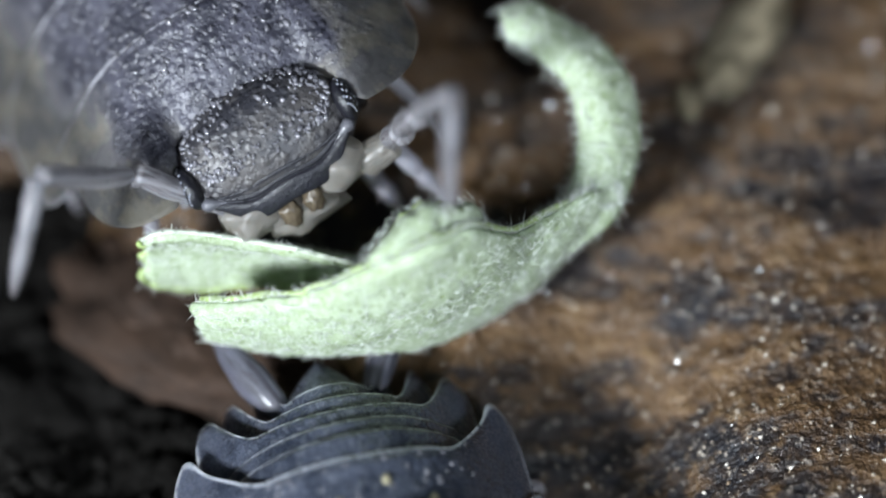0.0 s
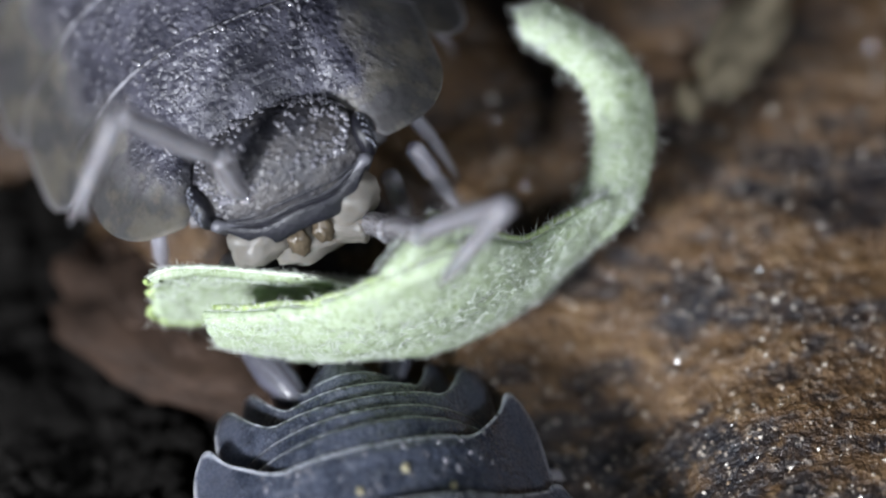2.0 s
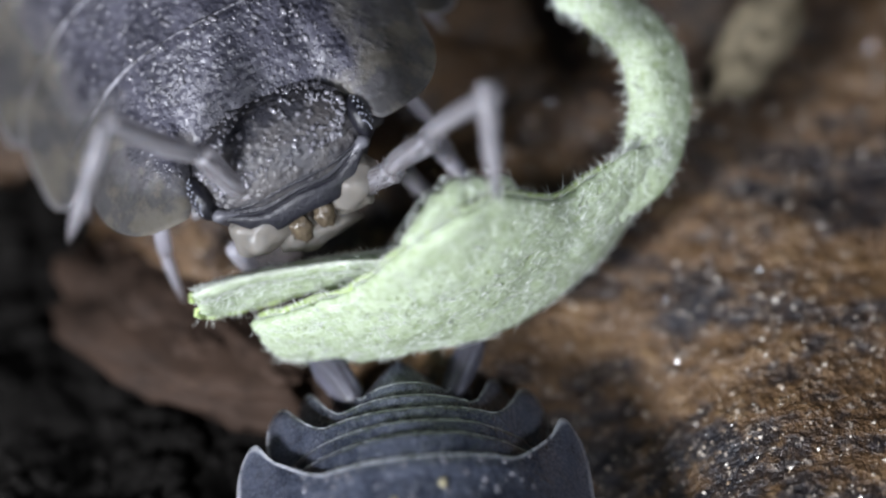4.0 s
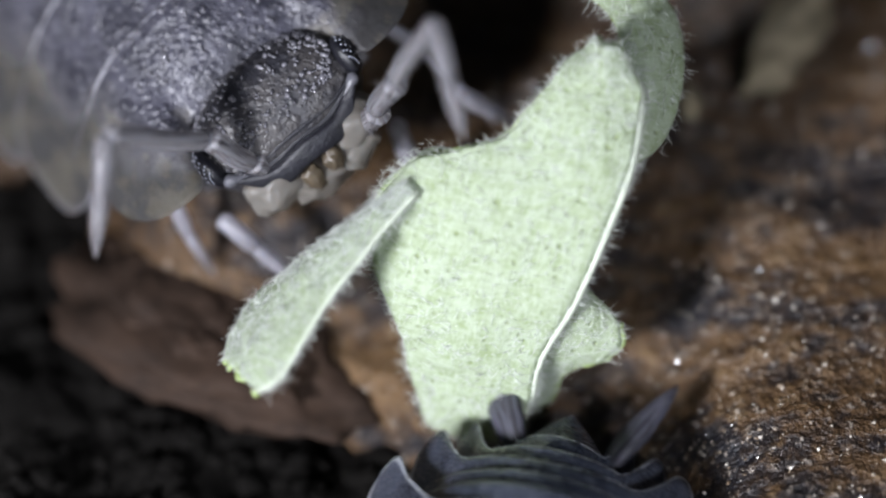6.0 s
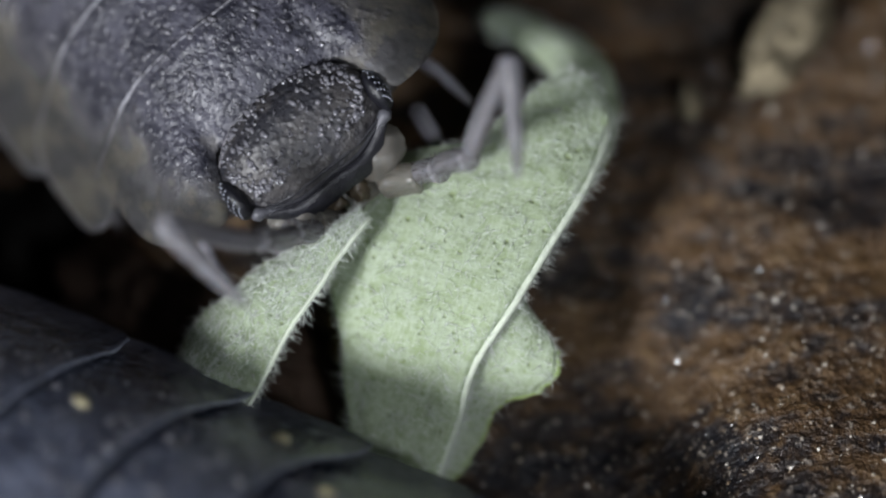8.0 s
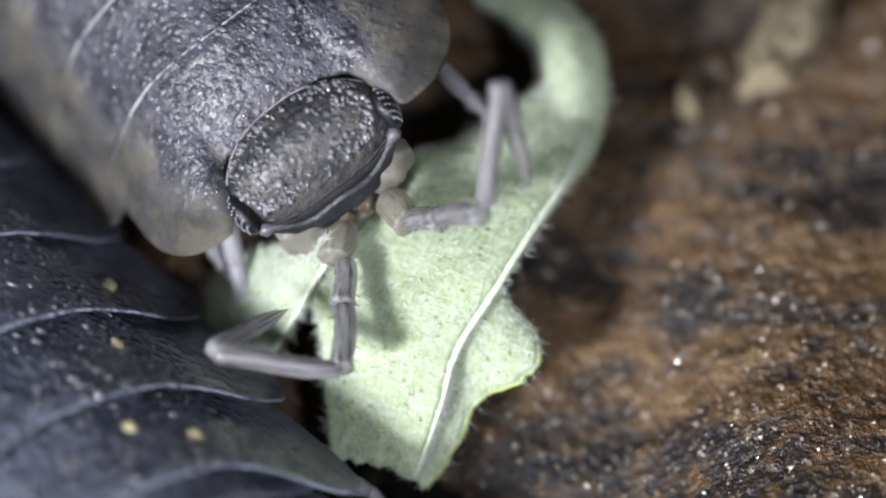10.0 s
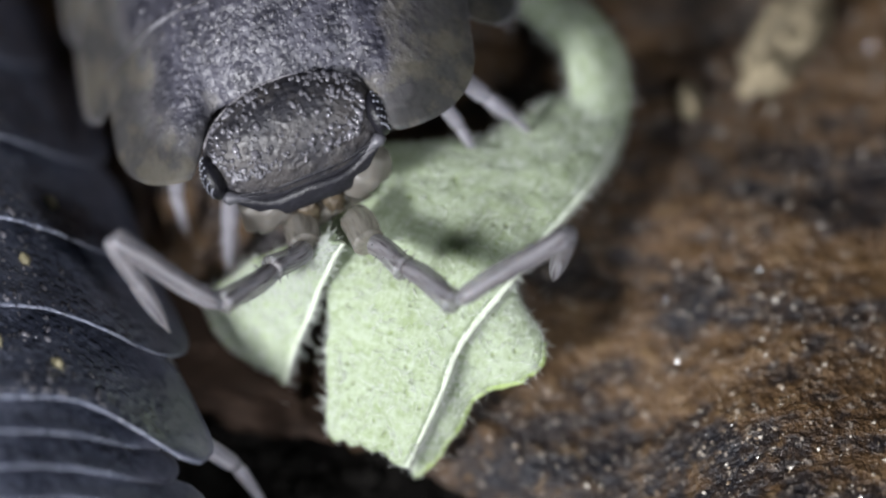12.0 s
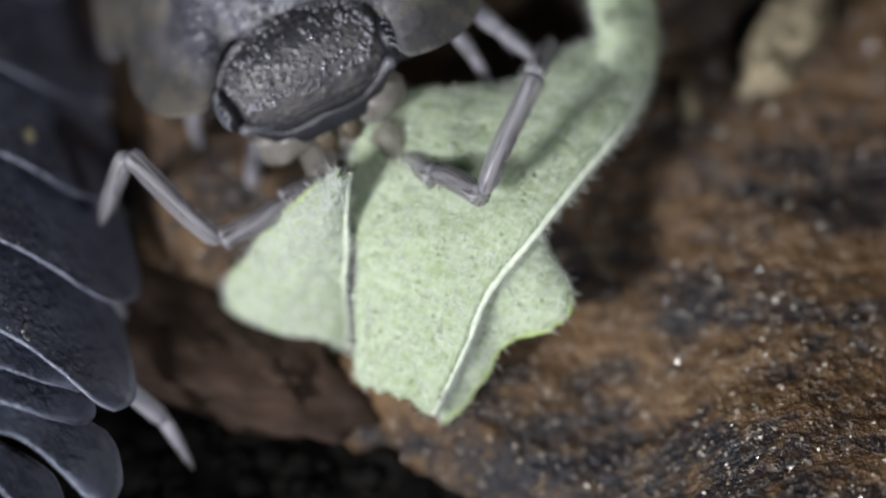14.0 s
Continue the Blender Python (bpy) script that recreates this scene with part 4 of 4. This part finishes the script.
# forelegs: seconds, then hip and claw of each on the grid
FORELEG_ROWS = [
    (0.0, 690, 255, 775, 335, 400, 440, 450, 490, 640, 290, 690, 345), (0.5, 695, 245, 770, 345, 400, 440, 450, 495, 640, 300, 690, 355), (1.0, 715, 265, 790, 355, 400, 445, 455, 500, 650, 310, 700, 360),
    (1.5, 735, 270, 802, 362, 400, 450, 465, 510, 690, 310, 715, 365), (2.0, 730, 258, 798, 350, 400, 460, 450, 511, 690, 310, 712, 365), (2.5, 735, 262, 800, 355, 405, 441, 455, 511, 690, 310, 712, 365),
    (3.0, 740, 268, 802, 362, 400, 450, 442, 506, 690, 320, 715, 375), (5.5, 770, 165, 866, 236, 420, 420, 515, 530, 735, 235, 800, 285), (6.0, 800, 160, 896, 209, 390, 385, 536, 511, 700, 215, 740, 335),
    (6.5, 740, 205, 842, 272, 440, 380, 545, 477, 550, 400, 655, 457), (7.0, 740, 215, 815, 277, 430, 380, 515, 457, 530, 410, 637, 447), (7.5, 720, 205, 800, 272, 430, 390, 510, 487, 540, 400, 655, 457),
    (8.0, 735, 190, 790, 280, 480, 420, 540, 480, 560, 420, 620, 465), (10.5, 780, 130, 872, 212, 375, 400, 395, 570, 560, 420, 600, 465), (11.0, 820, 130, 925, 217, 390, 370, 398, 440, 560, 410, 600, 450),
    (11.5, 824, 128, 942, 222, 400, 350, 400, 450, 550, 400, 590, 440), (12.0, 800, 125, 926, 222, 410, 340, 402, 450, 540, 395, 580, 440), (12.5, 840, 40, 972, 162, 430, 290, 458, 450, 570, 310, 610, 360),
    (13.0, 835, 10, 970, 125, 450, 265, 450, 380, 580, 280, 610, 330), (13.5, 830, 10, 972, 110, 450, 250, 445, 350, 560, 250, 600, 300), (14.0, 820, 0, 975, 128, 455, 250, 440, 345, 555, 265, 595, 310)]


def key_forelegs(legs, poses):
    for k, leg in enumerate(legs):
        rows = []
        for row in FORELEG_ROWS:
            x1, y1, x2, y2 = row[1 + 4 * k:5 + 4 * k]
            body = poses[row[0]]
            root = body @ (Vector((0.0, (0.8, -0.8, 0.5 if row[0] < 6.2 else -0.5)[k], -0.62)) * MM) / MM
            w = (root - TARGET).dot(EN)
            a, b = spot(x1, y1, w), spot(x2, y2, w)
            flat = b - a
            size = min(flat.length, 1.12)
            step = flat.normalized() * size - EN * math.sqrt(1.16 ** 2 - size ** 2) * 0.6
            rows.append((row[0], body.inverted() @ turned(step, EN.cross(step), a)))
        walk(leg, rows)


def folded_antennae(arts):
    """Antennae of the other woodlice, held forward."""
    for sgn in (1, -1):
        chain = arts[sgn]
        here, dirs = Vector((0.34, sgn * 0.46, -0.42)), ((0.6, 0.4, 0), (0.8, 0.7, 0.45), (0.8, 0.5, -0.2), (0.9, -0.1, -0.4))
        for ob, d, l in zip(chain, dirs, ANT):
            d = Vector((d[0], d[1] * sgn, d[2])).normalized()
            ob.matrix_basis = turned(d, Vector((0, 0, 1)).cross(d), here)
            here = here + d * l


# seconds, neck (x, y, w) and its tilt, then of the blade its root (x, y, w), direction, sink and roll, then of the side lobe the same
LEAF_ROWS = [
    (0, 1000, 405, -1.2, 0, 1000, 405, -1.2, 196, 0, -66, 695, 491, -0.8, 176, 0, 114), (0.5, 1005, 410, -1.2, 0, 1005, 410, -1.2, 196, 0, -66, 700, 496, -0.8, 177, 0, 114),
    (1, 1012, 413, -1.2, 0, 1010, 415, -1.2, 196, 0, -66, 705, 501, -0.8, 178, 0, 114), (1.5, 1018, 411, -1.2, 0, 1015, 415, -1.2, 196, 0, -68, 710, 526, -0.8, 180, 0, 114),
    (2, 1028, 405, -1.2, 0, 1020, 415, -1.2, 196, 0, -68, 710, 526, -0.8, 180, 0, 114), (2.5, 1038, 398, -1.2, 0, 1030, 415, -1.2, 196, 0, -68, 725, 526, -0.8, 180, 0, 114),
    (3, 1045, 390, -1.2, 0, 1040, 412, -1.2, 196, 0, -68, 735, 521, -0.8, 180, 0, 114), (3.3, 1050, 385, -1.2, 0, 1045, 408, -1.2, 196, 0, -66, 745, 516, -0.8, 181, 0, 114),
    (5.2, 1155, 270, -0.4, 0, 1185, 185, -0.2, 236, 20, -42, 862, 326, 1.0, 208, 4, 64), (5.5, 1140, 248, -0.4, 0, 1173, 165, -0.1, 240.4, 22, -36, 868, 322, 1.0, 211, 4, 60),
    (6, 1078, 275, -0.2, -10, 1058, 192, 0.1, 256, 24, 5, 735, 336, 0.1, 227, 0, 58), (6.5, 1034, 292, -0.2, -20, 1072, 206, 0.0, 244.4, 15, -5, 695, 340, 0.1, 226, 0, 58),
    (7, 1030, 300, -0.5, -30, 1056, 230, -0.3, 242.6, 12, 7, 680, 350, -0.05, 221, 0, 56), (7.5, 1012, 312, -1.0, -30, 1033, 260, -0.8, 245.7, -4, 19, 680, 350, -0.35, 223, 0, 54),
    (8, 965, 320, -1.3, -30, 999, 233, -1.1, 249.7, 0, 16, 650, 380, -0.46, 228, 0, 45), (8.4, 955, 322, -1.4, -26, 990, 236, -1.25, 249.7, -4, 16, 640, 390, -0.58, 229, 0, 40),
    (10.2, 945, 318, -1.8, -10, 951, 247, -1.7, 249.6, -15, 17, 600, 420, -0.5, 226, 42, 30), (10.5, 950, 320, -1.8, -10, 953, 249, -1.7, 249.4, -15, 17, 600, 420, -0.5, 226, 42, 30),
    (11, 978, 325, -1.8, -10, 998, 263, -1.7, 243.2, -15, 16.5, 590, 430, -0.5, 228, 42, 25), (11.5, 993, 330, -1.8, -10, 1017, 269, -1.7, 242, -14, 18, 590, 420, -0.5, 228, 42, 20),
    (12, 985, 325, -1.8, -10, 1008, 251, -1.7, 243.2, -13.6, 19, 600, 420, -0.5, 232, 42, 20), (12.5, 1028, 268, -1.8, -6, 1054, 185, -1.7, 242.4, -11, 18, 610, 360, -0.5, 232, 42, 15),
    (13, 1038, 243, -1.8, 0, 1064, 160, -1.7, 241.8, -11, 21, 620, 320, -0.5, 240, 42, 10), (13.5, 1043, 224, -1.8, 0, 1069, 142, -1.7, 242.2, -11, 21, 610, 300, -0.5, 250, 42, 0),
    (14, 1034, 237, -1.8, 0, 1060, 155, -1.7, 243, -11, 18, 608, 300, -0.5, 250, 42, 0)]


def facing(place, turn, sink, roll):
    """A pose facing the lens: x at turn degrees on the grid, its far end sunk away, rolled about its length."""
    base = Matrix((EX, EY, EN)).transposed().to_4x4()
    m = base @ Euler((0, 0, radians(turn))).to_matrix().to_4x4() @ Euler((0, radians(sink), 0)).to_matrix().to_4x4() @ Euler((radians(roll), 0, 0)).to_matrix().to_4x4()
    m.translation = place * MM
    return m


# seconds, where the middle of the last body plate's hind edge shows on the grid, and the heading
LEAVER_ROWS = [(0.0, 632, 797, -76), (0.5, 642, 790, -76), (1.0, 652, 783, -76), (1.5, 662, 775, -76), (2.0, 666, 777, -76), (2.5, 671, 778, -76),
               (3.0, 676, 779, -77), (3.3, 684, 781, -78), (5.2, 848, 850, -93), (5.5, 862, 856, -94), (6.0, 940, 892, -104), (6.5, 1038, 958, -124),
               (7.0, 1075, 965, -138), (7.4, 1150, 1500, -140), (14.0, 1100, 2600, -140)]
# seconds, where the hind corner of the fourth plate's near side shows on the grid, the heading and the height of the floor
PASSER_ROWS = [(0.0, -500, 1700, 140, -1.5), (6.5, -450, 1500, 145, -1.5), (7.2, 60, 1150, 148, -1.45), (7.5, 280, 900, 150, -1.15), (7.7, 360, 800, 150, -1.15),
               (8.0, 452, 694, 151, -1.15), (8.4, 480, 650, 147, -1.15), (10.2, 470, 690, 129, -1.4), (10.5, 432, 677, 126, -1.4), (11.0, 332, 681, 118, -1.4),
               (11.5, 312, 652, 113, -1.4), (12.0, 308, 632, 111, -1.4), (12.5, 256, 609, 108, -1.4), (13.0, 224, 573, 105, -1.4), (13.5, 193, 573, 102, -1.4),
               (14.0, 207, 537, 100, -1.4)]


def walker_pose(x, y, heading, local, height, floor):
    """A woodlouse on its feet at the floor's height, so that its own point `local` shows at x, y."""
    turn = Euler((0, 0, radians(heading))).to_matrix()
    top = floor + height
    place = spot(x, y, depth_for(x, y, top + local[2])) - turn @ Vector(local)
    m = turn.to_4x4()
    m.translation = place * MM
    return m


def motions():
    poses = {r[0]: feeder_pose(r) for r in FEEDER_ROWS}
    walk(FEEDER, [(r[0], poses[r[0]]) for r in FEEDER_ROWS])
    walk(FEEDER_HEAD, [(r[0], pose(0, 0, 0, 0, -r[5], r[6])) for r in FEEDER_ROWS])
    key_antenna(FEEDER_ARTS[1], ANT_LEFT, poses, 1)
    key_antenna(FEEDER_ARTS[-1], ANT_RIGHT, poses, -1)
    key_forelegs(FEEDER_ARTS["front"], poses)
    folded_antennae(LEAVER_ARTS)
    folded_antennae(PASSER_ARTS)
    roots, blades, lobes = [], [], []
    for t, x, y, w, tilt, bx, by, bw, turn, sink, roll, lx, ly, lw, lturn, lsink, lroll in LEAF_ROWS:
        root = facing(spot(x, y, w), 0, 0, tilt)
        back_root = root.inverted()
        roots.append((t, root))
        blades.append((t, back_root @ facing(spot(bx, by, bw), turn, sink, roll)))
        lobes.append((t, back_root @ facing(spot(lx, ly, lw), lturn, lsink, lroll)))
    walk(LEAF_ROOT, roots)
    walk(BLADE, blades)
    walk(LOBE, lobes)
    walk(LEAVER, [(t, walker_pose(x, y, h, Vector((-7.3, 0, 0.8)) * SMALL, 1.2 * SMALL, -1.35)) for t, x, y, h in LEAVER_ROWS])

    def corner(i):
        """The near hind corner of the passing woodlouse's body plate i."""
        slim = 1 + 0.13 * (i - 4) / 2 if i > 4 else 1.0
        return Vector(plate_shape(i, -0.02 - sum(p[1] for p in PLATES[:i]), slim, FLAT, SWEEP)(0.0, 1.0)) * BIG

    walk(PASSER, [(t, walker_pose(x, y, h, corner(5 if t > 10 else 3), 1.2 * BIG, f)) for t, x, y, h, f in PASSER_ROWS])
    start = CRUMB_ROOT.matrix_world.copy()
    moved = Matrix.Translation((0.45 * MM, 0.05 * MM, 0)) @ start
    walk(CRUMB_ROOT, [(0.0, start), (3.3, start), (5.2, moved), (14.0, moved)])


motions()
